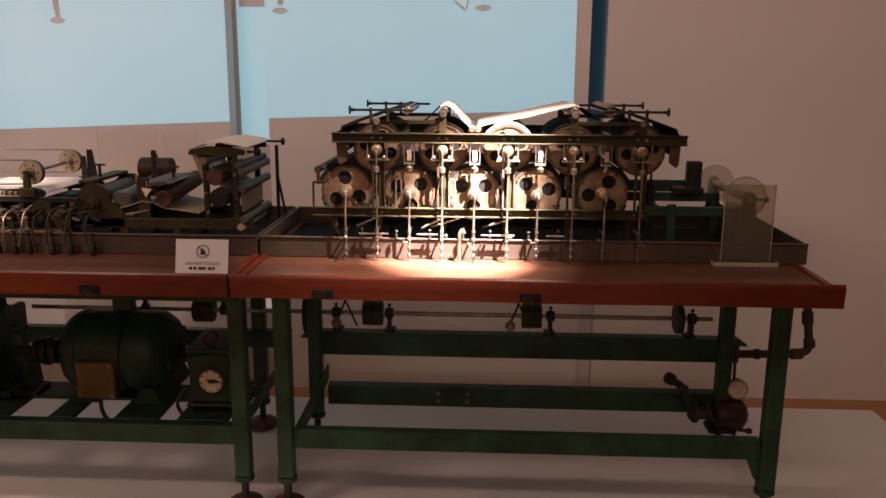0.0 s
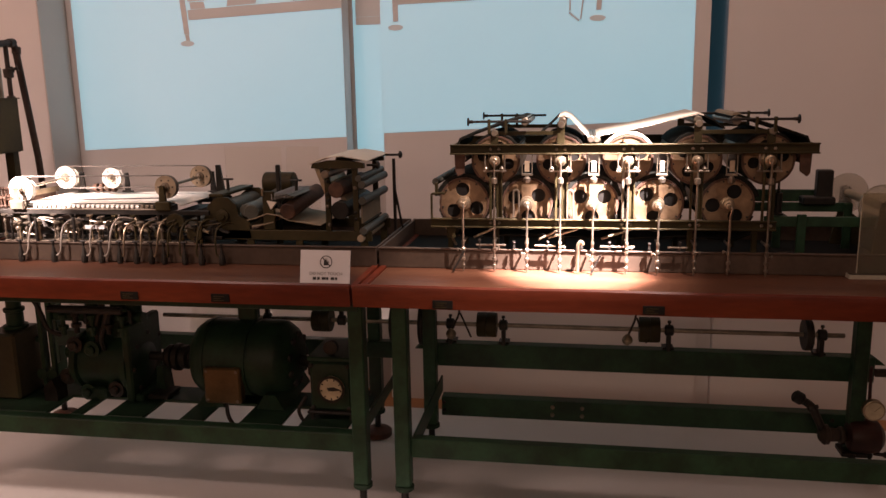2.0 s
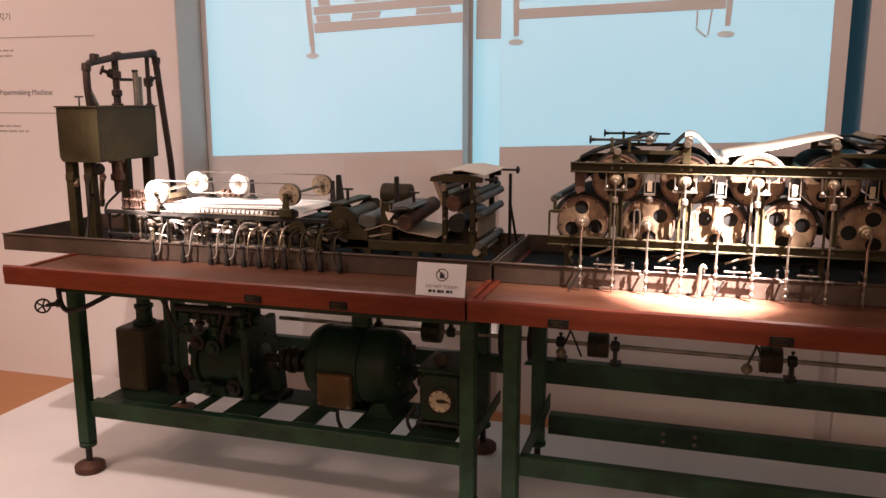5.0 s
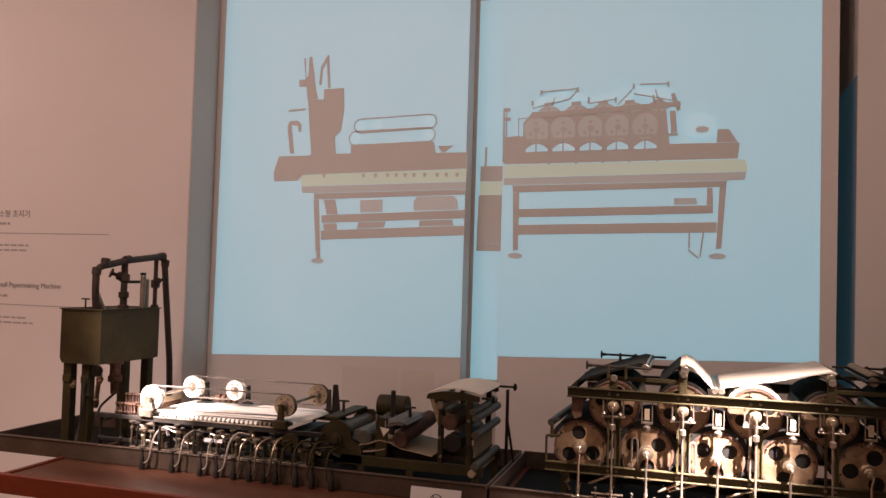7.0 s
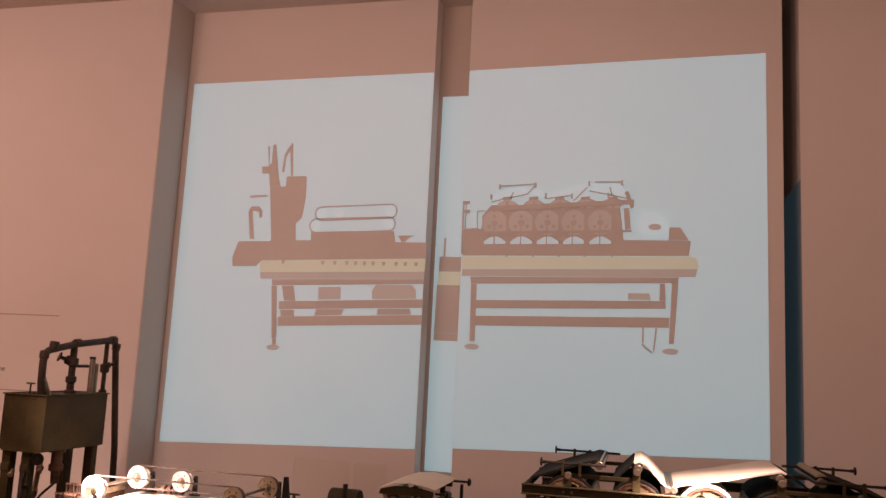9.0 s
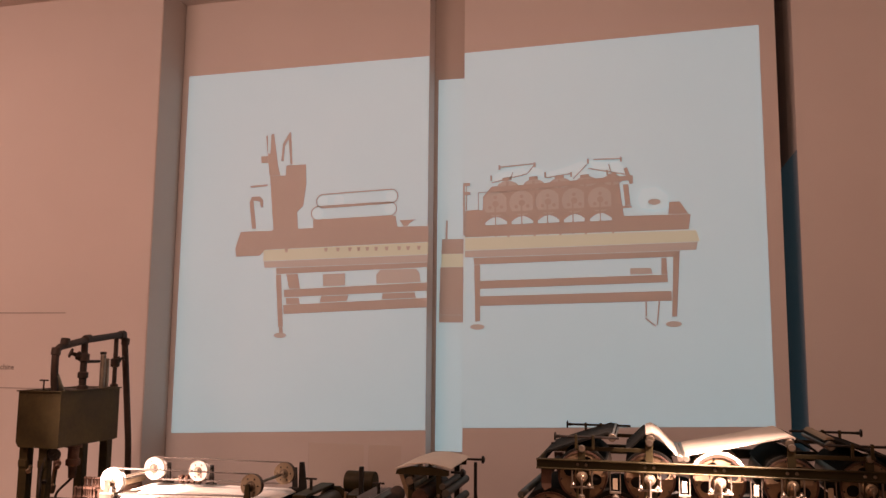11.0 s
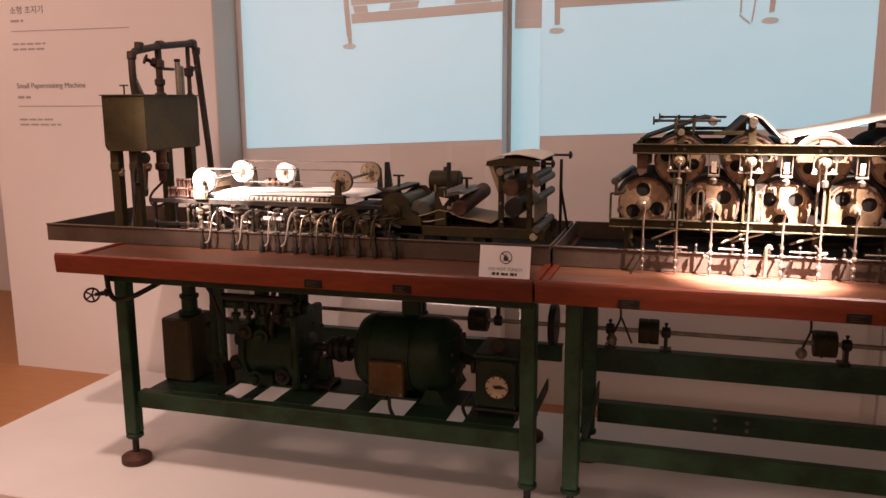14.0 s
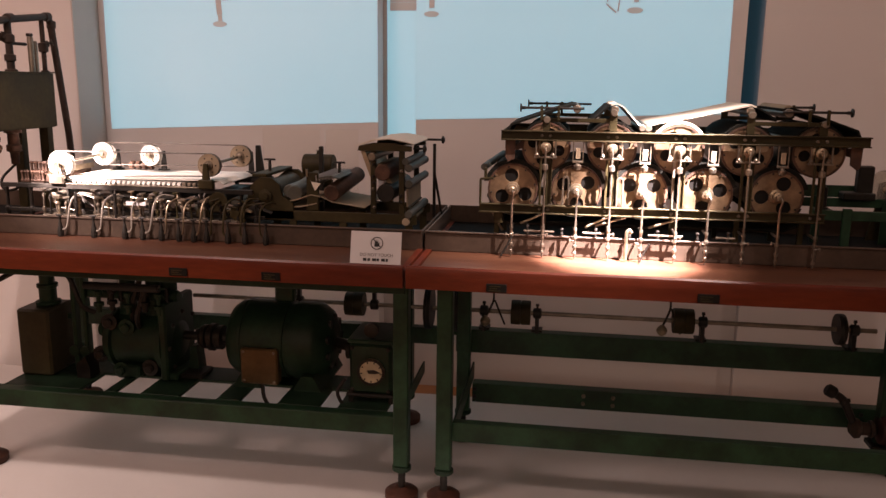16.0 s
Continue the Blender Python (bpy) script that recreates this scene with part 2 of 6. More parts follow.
def box(bm, x0, x1, y0, y1, z0, z1, bev=0.0, m=None):
    t = bmesh.new() if bev else bm
    vs = [t.verts.new((x, y, z)) for x in (x0, x1) for y in (y0, y1) for z in (z0, z1)]
    for f in ((0, 1, 3, 2), (4, 6, 7, 5), (0, 4, 5, 1), (2, 3, 7, 6), (0, 2, 6, 4), (1, 5, 7, 3)):
        t.faces.new([vs[i] for i in f])
    if bev:
        bmesh.ops.bevel(t, geom=list(t.edges), offset=bev, segments=1, affect="EDGES")
        merge(bm, t, m)
    elif m:
        bmesh.ops.transform(bm, matrix=m, verts=vs)
    return bm


def merge(bm, t, m=None):
    if m:
        bmesh.ops.transform(t, matrix=m, verts=t.verts)
    me = bpy.data.meshes.new("tmp")
    t.to_mesh(me)
    t.free()
    bm.from_mesh(me)
    bpy.data.meshes.remove(me)


def frame_of(d):
    d = d.normalized()
    u = d.orthogonal().normalized() if abs(d.z) > 0.95 else d.cross(Vector((0, 0, 1))).normalized()
    return u, d.cross(u).normalized()


def lathe(bm, p0, p1, prof, seg=16):
    """Rings (t along p0 to p1 in metres, radius); closed at both ends."""
    p0, p1 = Vector(p0), Vector(p1)
    d = (p1 - p0).normalized()
    u, v = frame_of(d)
    rings = []
    for t, r in prof:
        rings.append([bm.verts.new(p0 + d * t + (u * math.cos(a) + v * math.sin(a)) * max(r, 1e-4)) for a in [2 * math.pi * k / seg for k in range(seg)]])
    for a, b in zip(rings, rings[1:]):
        for k in range(seg):
            bm.faces.new((a[k], a[(k + 1) % seg], b[(k + 1) % seg], b[k]))
    bm.faces.new(rings[0][::-1])
    bm.faces.new(rings[-1])
    return bm


def cyl(bm, p0, p1, r, seg=16, bev=0.0):
    n = (Vector(p1) - Vector(p0)).length
    prof = [(0, r), (n, r)] if not bev else [(0, r - bev), (bev, r), (n - bev, r), (n, r - bev)]
    return lathe(bm, p0, p1, prof, seg)


def tube(bm, pts, r, seg=8, bend=0.0, steps=4):
    """A pipe or hose through points, with rounded bends."""
    pts = [Vector(p) for p in pts]
    if bend:
        out = [pts[0]]
        for a, b, c in zip(pts, pts[1:], pts[2:]):
            k0, k1 = min(bend, (b - a).length * 0.49), min(bend, (c - b).length * 0.49)
            s, e = b + (a - b).normalized() * k0, b + (c - b).normalized() * k1
            for i in range(steps + 1):
                w = i / steps
                out.append(s * (1 - w) ** 2 + b * 2 * w * (1 - w) + e * w * w)
        pts = out + [pts[-1]]
    rings, u = [], None
    for i, p in enumerate(pts):
        d = (pts[min(i + 1, len(pts) - 1)] - pts[max(i - 1, 0)]).normalized()
        if u is None:
            u = frame_of(d)[0]
        u = (u - d * u.dot(d)).normalized()
        v = d.cross(u)
        rings.append([bm.verts.new(p + (u * math.cos(a) + v * math.sin(a)) * r) for a in [2 * math.pi * k / seg for k in range(seg)]])
    for a, b in zip(rings, rings[1:]):
        for k in range(seg):
            bm.faces.new((a[k], a[(k + 1) % seg], b[(k + 1) % seg], b[k]))
    bm.faces.new(rings[0][::-1])
    bm.faces.new(rings[-1])
    return bm


def prism(bm, pts, y0, y1):
    """A plate cut to an outline of (x, z) points, from y0 to y1."""
    a = [bm.verts.new((x, y0, z)) for x, z in pts]
    b = [bm.verts.new((x, y1, z)) for x, z in pts]
    fs = [bm.faces.new(a), bm.faces.new(b[::-1])]
    n = len(pts)
    fs += [bm.faces.new((a[i], b[i], b[(i + 1) % n], a[(i + 1) % n])) for i in range(n)]
    bmesh.ops.recalc_face_normals(bm, faces=fs)
    return bm


def sheet(bm, pts, y0, y1, thick=0.003):
    """A thin web that follows (x, z) points, from y0 to y1."""
    up, lo = [], []
    for i, (x, z) in enumerate(pts):
        a, b = pts[max(i - 1, 0)], pts[min(i + 1, len(pts) - 1)]
        n = Vector((-(b[1] - a[1]), b[0] - a[0])).normalized() * thick
        up.append((x + n.x, z + n.y))
        lo.append((x, z))
    return prism(bm, up + lo[::-1], y0, y1)


def ring_belt(bm, c0, r0, c1, r1, y0, y1, thick=0.003, seg=10):
    """A flat belt round two wheels whose axes lie along y."""
    (x0, z0), (x1, z1) = c0, c1
    base = math.atan2(z1 - z0, x1 - x0)
    loops = []
    for e in (0, thick):
        pts = [(x1 + (r1 + e) * math.cos(base - math.pi / 2 + math.pi * k / seg), z1 + (r1 + e) * math.sin(base - math.pi / 2 + math.pi * k / seg)) for k in range(seg + 1)]
        pts += [(x0 + (r0 + e) * math.cos(base + math.pi / 2 + math.pi * k / seg), z0 + (r0 + e) * math.sin(base + math.pi / 2 + math.pi * k / seg)) for k in range(seg + 1)]
        loops.append(pts)
    n = len(loops[0])
    v = [[bm.verts.new((x, y, z)) for x, z in lp] for lp in loops for y in (y0, y1)]
    for i in range(n):
        j = (i + 1) % n
        for a, b in ((0, 1), (3, 2), (2, 0), (1, 3)):
            bm.faces.new((v[a][i], v[a][j], v[b][j], v[b][i]))
    bmesh.ops.recalc_face_normals(bm, faces=bm.faces)
    return bm


def holed_disc(bm, x, z, y0, y1, r, holes, seg=48):
    """A round plate with its axis along y and round holes (dx, dz, radius) through it."""
    cur = bmesh.new()
    outer = [cur.verts.new((x + r * math.cos(2 * math.pi * k / seg), y0, z + r * math.sin(2 * math.pi * k / seg))) for k in range(seg)]
    edges = [cur.edges.new((outer[k], outer[(k + 1) % seg])) for k in range(seg)]
    for dx, dz, hr in holes:
        lp = [cur.verts.new((x + dx + hr * math.cos(2 * math.pi * k / 18), y0, z + dz + hr * math.sin(2 * math.pi * k / 18))) for k in range(18)]
        edges += [cur.edges.new((lp[k], lp[(k + 1) % 18])) for k in range(18)]
    bmesh.ops.triangle_fill(cur, edges=edges, use_beauty=True, use_dissolve=False)
    # clear faces that fell into a hole
    bad = [f for f in cur.faces if any((f.calc_center_median() - Vector((x + dx, y0, z + dz))).length < hr * 0.8 for dx, dz, hr in holes)]
    bmesh.ops.delete(cur, geom=bad, context="FACES_ONLY")
    ext = bmesh.ops.extrude_face_region(cur, geom=list(cur.faces))
    bmesh.ops.translate(cur, verts=[g for g in ext["geom"] if isinstance(g, bmesh.types.BMVert)], vec=(0, y1 - y0, 0))
    bmesh.ops.recalc_face_normals(cur, faces=cur.faces)
    merge(bm, cur)
    return bm


# ---- setting ----
WY = 3.746      # front of the projection panels
TY = 3.55       # front of the text panel
FL = -0.06      # hall floor
CZ = 3.235      # ceiling
part_wall = lambda n, x0, x1, y0, y1, z0, z1, label, m=WALL: solid(n, box(B(), x0, x1, y0, y1, z0, z1), m, label, "wall", "structure")
part_wall("wall_panel_left", -2.172, -0.884, WY, WY + 0.10, FL, CZ, "tall white painted panel that carries half of the projection")
part_wall("wall_panel_right", -0.717, 0.633, WY, WY + 0.10, FL, CZ, "tall white painted panel that carries half of the projection")
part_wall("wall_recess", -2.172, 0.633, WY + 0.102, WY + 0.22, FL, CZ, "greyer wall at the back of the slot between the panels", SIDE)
# pier side is greyed to hold its shade
part_wall("wall_text_side", -2.180, -2.174, TY, WY, FL, CZ, "side of the text pier, its shade put into a greyer colour", SIDE)
part_wall("wall_text", -3.46, -2.181, TY, WY + 0.22, FL, CZ, "white wall pier that carries the exhibit text")
part_wall("wall_right", 0.70, 6.0, WY, WY + 0.2, FL, CZ, "plain white museum wall beside the projection")
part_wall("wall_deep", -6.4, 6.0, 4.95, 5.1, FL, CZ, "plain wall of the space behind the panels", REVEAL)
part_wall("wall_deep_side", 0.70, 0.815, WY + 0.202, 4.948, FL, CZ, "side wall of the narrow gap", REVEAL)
# end of the gap is coloured near black in place of shade
part_wall("wall_deep_end", 0.3, 0.698, 4.6, 4.7, FL, CZ, "wall at the end of the narrow gap, coloured dark for its shade", GAPSHADE)
# added piece: makes the foot of the gap look lit
part_wall("wall_gap_lit_foot", 0.635, 0.698, WY + 0.04, WY + 0.09, FL, 0.84, "added pale piece that stands in for the lit foot of the narrow gap")
part_wall("wall_west", -6.5, -6.4, -4.0, 4.95, FL, CZ, "plain white hall wall")
part_wall("wall_east", 6.0, 6.1, -4.0, 5.1, FL, CZ, "plain white hall wall")
part_wall("wall_south", -6.5, 6.1, -4.1, -4.0, FL, CZ, "plain hall wall")
solid("ceiling", box(B(), -6.5, 6.1, -4.1, 5.1, CZ, CZ + 0.1), CEIL, "plain painted museum ceiling", "ceiling", "structure")
floor = solid("floor", box(B(), -6.5, 6.1, -4.1, 5.1, FL - 0.06, FL), wood, "orange-brown wooden board floor", "floor", "structure")
solid("platform", box(B(), -2.765, 1.835, 2.265, 3.50, FL + 0.0005, 0.0, 0.006), PLINTH, "low white painted display platform", "platform", "structure")

# ---- projection ----
pic = thing("projected_picture", (-0.9, WY - 0.004, 1.1), "projected film picture of the papermaking machine on the white wall", "projection")


def onto(x, z):
    """The film picture's own plan, thrown onto the wall."""
    return 0.85334 * x + 0.01319 * z - 0.03096, 0.00036 * x + 0.84478 * z + 0.12332


def flat(name, pts, m, y=WY, depth=0.002, label="", thrown=True):
    """A thin plate on the wall; its emission stands in for projected light."""
    pts = [onto(x, z) for x, z in pts] if thrown else pts
    part(name, prism(B(), pts, y - depth, y), m, pic, label, False)


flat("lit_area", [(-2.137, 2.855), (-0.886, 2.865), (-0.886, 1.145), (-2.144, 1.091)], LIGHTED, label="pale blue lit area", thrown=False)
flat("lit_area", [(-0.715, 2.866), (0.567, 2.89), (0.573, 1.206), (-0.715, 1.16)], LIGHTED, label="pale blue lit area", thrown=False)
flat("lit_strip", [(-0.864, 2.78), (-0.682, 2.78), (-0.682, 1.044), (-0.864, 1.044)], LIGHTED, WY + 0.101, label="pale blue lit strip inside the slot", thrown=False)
YL = WY - 0.0022
for pts in (
    [(-1.968, 2.608), (-1.872, 2.607), (-1.872, 2.665), (-1.75, 2.667), (-1.743, 2.549), (-1.756, 2.427), (-1.791, 2.394), (-1.781, 2.299), (-1.932, 2.299)],
    [(-2.005, 2.844), (-1.992, 2.848), (-1.985, 2.74), (-1.972, 2.74), (-1.972, 2.852), (-1.954, 2.856), (-1.918, 2.657), (-1.903, 2.609), (-1.971, 2.609)],
    [(-2.03, 2.726), (-1.988, 2.725), (-1.983, 2.683), (-2.025, 2.684)],
    [(-1.904, 2.69), (-1.898, 2.791), (-1.858, 2.861), (-1.849, 2.857), (-1.832, 2.669), (-1.847, 2.669), (-1.864, 2.816), (-1.884, 2.777), (-1.887, 2.69)],
    [(-2.063, 2.304), (-2.087, 2.459), (-2.073, 2.492), (-2.021, 2.492), (-2.0, 2.467), (-1.999, 2.426), (-2.015, 2.426), (-2.022, 2.459), (-2.061, 2.467), (-2.035, 2.304)],
    [(-2.086, 2.555), (-1.978, 2.561), (-1.978, 2.548), (-2.084, 2.542)],
    [(-2.131, 2.29), (-1.937, 2.292), (-1.938, 2.298), (-1.692, 2.3), (-1.696, 2.343), (-1.216, 2.355), (-1.203, 2.295), (-1.03, 2.294), (-1.028, 2.207), (-1.976, 2.182), (-2.006, 2.148), (-2.153, 2.145), (-2.16, 2.197)],
    [(-1.195, 2.331), (-1.1, 2.332), (-1.133, 2.312), (-1.148, 2.297), (-1.171, 2.297)],
    [(-1.904, 2.077), (-1.031, 2.096), (-1.03, 2.069), (-1.9, 2.042)],
    [(-1.903, 2.04), (-1.87, 2.04), (-1.845, 1.748), (-1.875, 1.747)],
    [(-1.871, 1.746), (-1.848, 1.747), (-1.844, 1.716), (-1.867, 1.715)],
    [(-1.842, 2.041), (-1.771, 2.043), (-1.752, 1.96), (-1.82, 1.96)],
    [(-1.838, 1.908), (-1.757, 1.91), (-1.751, 1.875), (-1.832, 1.873)],
    [(-1.852, 1.955), (-1.029, 1.988), (-1.029, 1.942), (-1.847, 1.911)],
    [(-1.85, 1.87), (-1.027, 1.905), (-1.028, 1.853), (-1.845, 1.817)],
    [(-1.628, 1.917), (-1.467, 1.922), (-1.478, 1.89), (-1.636, 1.882)],
    [(-1.276, 1.93), (-1.097, 1.935), (-1.087, 1.905), (-1.281, 1.898)],
    [(-0.829, 2.371), (-0.739, 2.372), (-0.735, 2.322), (-0.829, 2.322)],
    [(-0.829, 2.318), (0.316, 2.318), (0.306, 2.24), (-0.829, 2.226)],
    [(0.212, 2.384), (0.264, 2.384), (0.305, 2.32), (0.207, 2.32)],
    [(-0.783, 2.115), (0.265, 2.133), (0.24, 2.103), (-0.777, 2.078)],
    [(-0.777, 2.076), (-0.744, 2.077), (-0.738, 1.779), (-0.766, 1.777)],
    [(0.172, 2.098), (0.198, 2.099), (0.203, 2.016), (0.172, 2.016)],
    [(0.229, 2.1), (0.262, 2.131), (0.247, 1.804), (0.222, 1.803)],
    [(-0.742, 1.993), (0.202, 2.015), (0.205, 1.975), (-0.742, 1.949)],
    [(-0.742, 1.911), (0.221, 1.933), (0.222, 1.882), (-0.742, 1.859)],
    [(-0.829, 2.512), (-0.824, 2.512), (-0.82, 2.373), (-0.829, 2.373)],
    [(0.094, 1.878), (0.103, 1.878), (0.104, 1.805), (0.095, 1.805)],
    [(0.095, 1.803), (0.146, 1.761), (0.144, 1.751), (0.092, 1.793)],
    [(0.158, 1.88), (0.167, 1.88), (0.155, 1.762), (0.147, 1.762)],
):
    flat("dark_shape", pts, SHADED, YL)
def cast(u, v):
    """From the film picture's own grid to the slanted throw on the wall."""
    w = 0.00013385 * u + 8.1787e-05 * v + 1
    return (0.00191187 * u + 3.2742e-05 * v - 2.004977) / w, (0.00029839 * u - 0.00181303 * v + 2.645048) / w


def shape(name, pts, m, lift=0.0, depth=0.0005):
    flat(name, [cast(u, v) for u, v in pts], m, YL - 0.0019 - lift, depth, thrown=False)


def round_shape(name, u, v, r, m, lift, flatten=1.0):
    shape(name, [(u + r * math.cos(a), v + r * flatten * math.sin(a)) for a in [math.pi * i / 10 for i in range(20)]], m, lift)


def bar_shape(name, u0, v0, u1, v1, w, m, lift):
    n = math.hypot(u1 - u0, v1 - v0)
    a, b = -(v1 - v0) / n * w / 2, (u1 - u0) / n * w / 2
    shape(name, [(u0 + a, v0 + b), (u1 + a, v1 + b), (u1 - a, v1 - b), (u0 - a, v0 - b)], m, lift)


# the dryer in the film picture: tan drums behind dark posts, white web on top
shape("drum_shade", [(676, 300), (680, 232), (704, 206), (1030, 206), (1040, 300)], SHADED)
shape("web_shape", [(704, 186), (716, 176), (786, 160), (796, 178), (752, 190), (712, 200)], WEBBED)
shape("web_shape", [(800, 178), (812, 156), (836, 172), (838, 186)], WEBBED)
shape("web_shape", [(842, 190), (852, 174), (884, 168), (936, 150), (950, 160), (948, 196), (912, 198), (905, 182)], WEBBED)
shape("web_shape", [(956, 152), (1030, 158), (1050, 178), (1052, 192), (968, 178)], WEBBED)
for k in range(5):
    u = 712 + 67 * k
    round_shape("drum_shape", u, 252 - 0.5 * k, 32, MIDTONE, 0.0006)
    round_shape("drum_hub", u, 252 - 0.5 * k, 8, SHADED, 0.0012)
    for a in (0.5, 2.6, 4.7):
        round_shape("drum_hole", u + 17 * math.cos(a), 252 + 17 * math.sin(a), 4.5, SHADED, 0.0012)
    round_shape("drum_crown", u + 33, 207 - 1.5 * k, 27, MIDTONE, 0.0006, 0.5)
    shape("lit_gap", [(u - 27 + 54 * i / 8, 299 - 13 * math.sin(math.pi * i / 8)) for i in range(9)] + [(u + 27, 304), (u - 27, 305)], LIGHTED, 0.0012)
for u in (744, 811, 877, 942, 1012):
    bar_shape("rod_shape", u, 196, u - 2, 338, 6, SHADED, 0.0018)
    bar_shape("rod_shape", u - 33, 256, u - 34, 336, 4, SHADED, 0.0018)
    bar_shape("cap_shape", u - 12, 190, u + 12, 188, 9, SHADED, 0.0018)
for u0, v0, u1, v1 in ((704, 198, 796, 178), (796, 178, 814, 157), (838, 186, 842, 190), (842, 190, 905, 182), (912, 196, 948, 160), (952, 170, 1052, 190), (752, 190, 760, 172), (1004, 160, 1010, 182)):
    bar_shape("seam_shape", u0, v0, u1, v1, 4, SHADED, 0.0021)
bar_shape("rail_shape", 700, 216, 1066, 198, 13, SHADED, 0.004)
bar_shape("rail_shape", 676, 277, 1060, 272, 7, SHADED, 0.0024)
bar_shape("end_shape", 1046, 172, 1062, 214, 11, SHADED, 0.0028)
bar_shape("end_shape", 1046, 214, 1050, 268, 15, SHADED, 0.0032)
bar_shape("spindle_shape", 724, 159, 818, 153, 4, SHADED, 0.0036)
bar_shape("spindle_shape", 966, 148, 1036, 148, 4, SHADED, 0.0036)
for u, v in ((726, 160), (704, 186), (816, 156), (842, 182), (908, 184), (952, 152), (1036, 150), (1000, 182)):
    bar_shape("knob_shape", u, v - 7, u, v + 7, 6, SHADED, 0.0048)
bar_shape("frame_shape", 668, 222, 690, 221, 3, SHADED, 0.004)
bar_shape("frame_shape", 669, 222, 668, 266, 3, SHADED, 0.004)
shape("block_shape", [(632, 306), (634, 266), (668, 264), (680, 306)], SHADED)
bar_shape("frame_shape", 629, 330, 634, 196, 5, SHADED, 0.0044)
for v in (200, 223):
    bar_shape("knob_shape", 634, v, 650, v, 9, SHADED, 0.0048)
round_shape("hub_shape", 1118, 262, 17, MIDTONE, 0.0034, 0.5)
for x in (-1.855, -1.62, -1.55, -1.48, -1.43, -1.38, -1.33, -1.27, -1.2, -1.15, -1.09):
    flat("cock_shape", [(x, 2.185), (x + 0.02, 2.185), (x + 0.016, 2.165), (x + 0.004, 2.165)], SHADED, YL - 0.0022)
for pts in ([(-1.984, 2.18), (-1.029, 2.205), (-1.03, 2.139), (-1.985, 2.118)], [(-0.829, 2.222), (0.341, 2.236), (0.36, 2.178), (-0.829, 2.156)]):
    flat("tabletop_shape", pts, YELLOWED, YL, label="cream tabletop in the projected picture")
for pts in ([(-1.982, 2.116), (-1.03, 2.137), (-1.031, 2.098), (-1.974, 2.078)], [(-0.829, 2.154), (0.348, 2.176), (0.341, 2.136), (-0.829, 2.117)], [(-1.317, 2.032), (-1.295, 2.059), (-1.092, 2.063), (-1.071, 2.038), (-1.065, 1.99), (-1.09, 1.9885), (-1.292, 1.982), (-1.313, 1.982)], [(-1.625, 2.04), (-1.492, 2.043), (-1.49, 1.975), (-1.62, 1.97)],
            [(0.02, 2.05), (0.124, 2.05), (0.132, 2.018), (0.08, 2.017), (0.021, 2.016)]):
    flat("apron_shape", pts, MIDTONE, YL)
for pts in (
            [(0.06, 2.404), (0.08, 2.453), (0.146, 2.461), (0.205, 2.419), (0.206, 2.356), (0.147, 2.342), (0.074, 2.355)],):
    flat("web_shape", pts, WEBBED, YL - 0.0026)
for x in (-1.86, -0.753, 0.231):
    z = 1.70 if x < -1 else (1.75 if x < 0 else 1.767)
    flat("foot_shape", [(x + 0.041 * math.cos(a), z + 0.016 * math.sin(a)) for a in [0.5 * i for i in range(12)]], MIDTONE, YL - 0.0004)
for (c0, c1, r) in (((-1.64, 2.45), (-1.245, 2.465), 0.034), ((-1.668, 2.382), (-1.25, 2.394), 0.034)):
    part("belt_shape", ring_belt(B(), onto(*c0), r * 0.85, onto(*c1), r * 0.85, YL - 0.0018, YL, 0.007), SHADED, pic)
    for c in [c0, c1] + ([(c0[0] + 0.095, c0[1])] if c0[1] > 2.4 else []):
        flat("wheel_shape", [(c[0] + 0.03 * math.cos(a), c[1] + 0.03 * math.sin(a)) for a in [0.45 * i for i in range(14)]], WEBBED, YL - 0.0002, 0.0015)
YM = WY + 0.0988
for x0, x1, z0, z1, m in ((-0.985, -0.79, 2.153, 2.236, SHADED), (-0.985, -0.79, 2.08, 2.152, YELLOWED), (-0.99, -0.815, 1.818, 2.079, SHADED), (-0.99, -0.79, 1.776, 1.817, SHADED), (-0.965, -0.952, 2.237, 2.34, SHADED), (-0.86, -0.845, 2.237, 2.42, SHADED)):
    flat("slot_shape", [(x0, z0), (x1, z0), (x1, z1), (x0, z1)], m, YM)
# glowing plate in place of the projector light that falls into the gap
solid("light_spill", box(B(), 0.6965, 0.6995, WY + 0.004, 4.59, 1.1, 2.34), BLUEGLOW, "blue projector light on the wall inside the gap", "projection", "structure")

# ---- wall text ----
def words(name, text, x, z, size, m, parent, y, label=""):
    cu = bpy.data.curves.new(name, "FONT")
    cu.body, cu.size, cu.extrude = text, size, 0.0004
    ob = bpy.data.objects.new(name, cu)
    scene.collection.objects.link(ob)
    dg = bpy.context.evaluated_depsgraph_get()
    me = bpy.data.meshes.new_from_object(ob.evaluated_get(dg))
    bpy.data.objects.remove(ob)
    me.materials.append(m)
    o = new(name, me)
    o.parent = parent
    o.matrix_basis = Matrix.Translation(Vector((x, y, z)) - ORG[parent.name]) @ pose(0, 0, 0, 90, 0, 0)
    return o


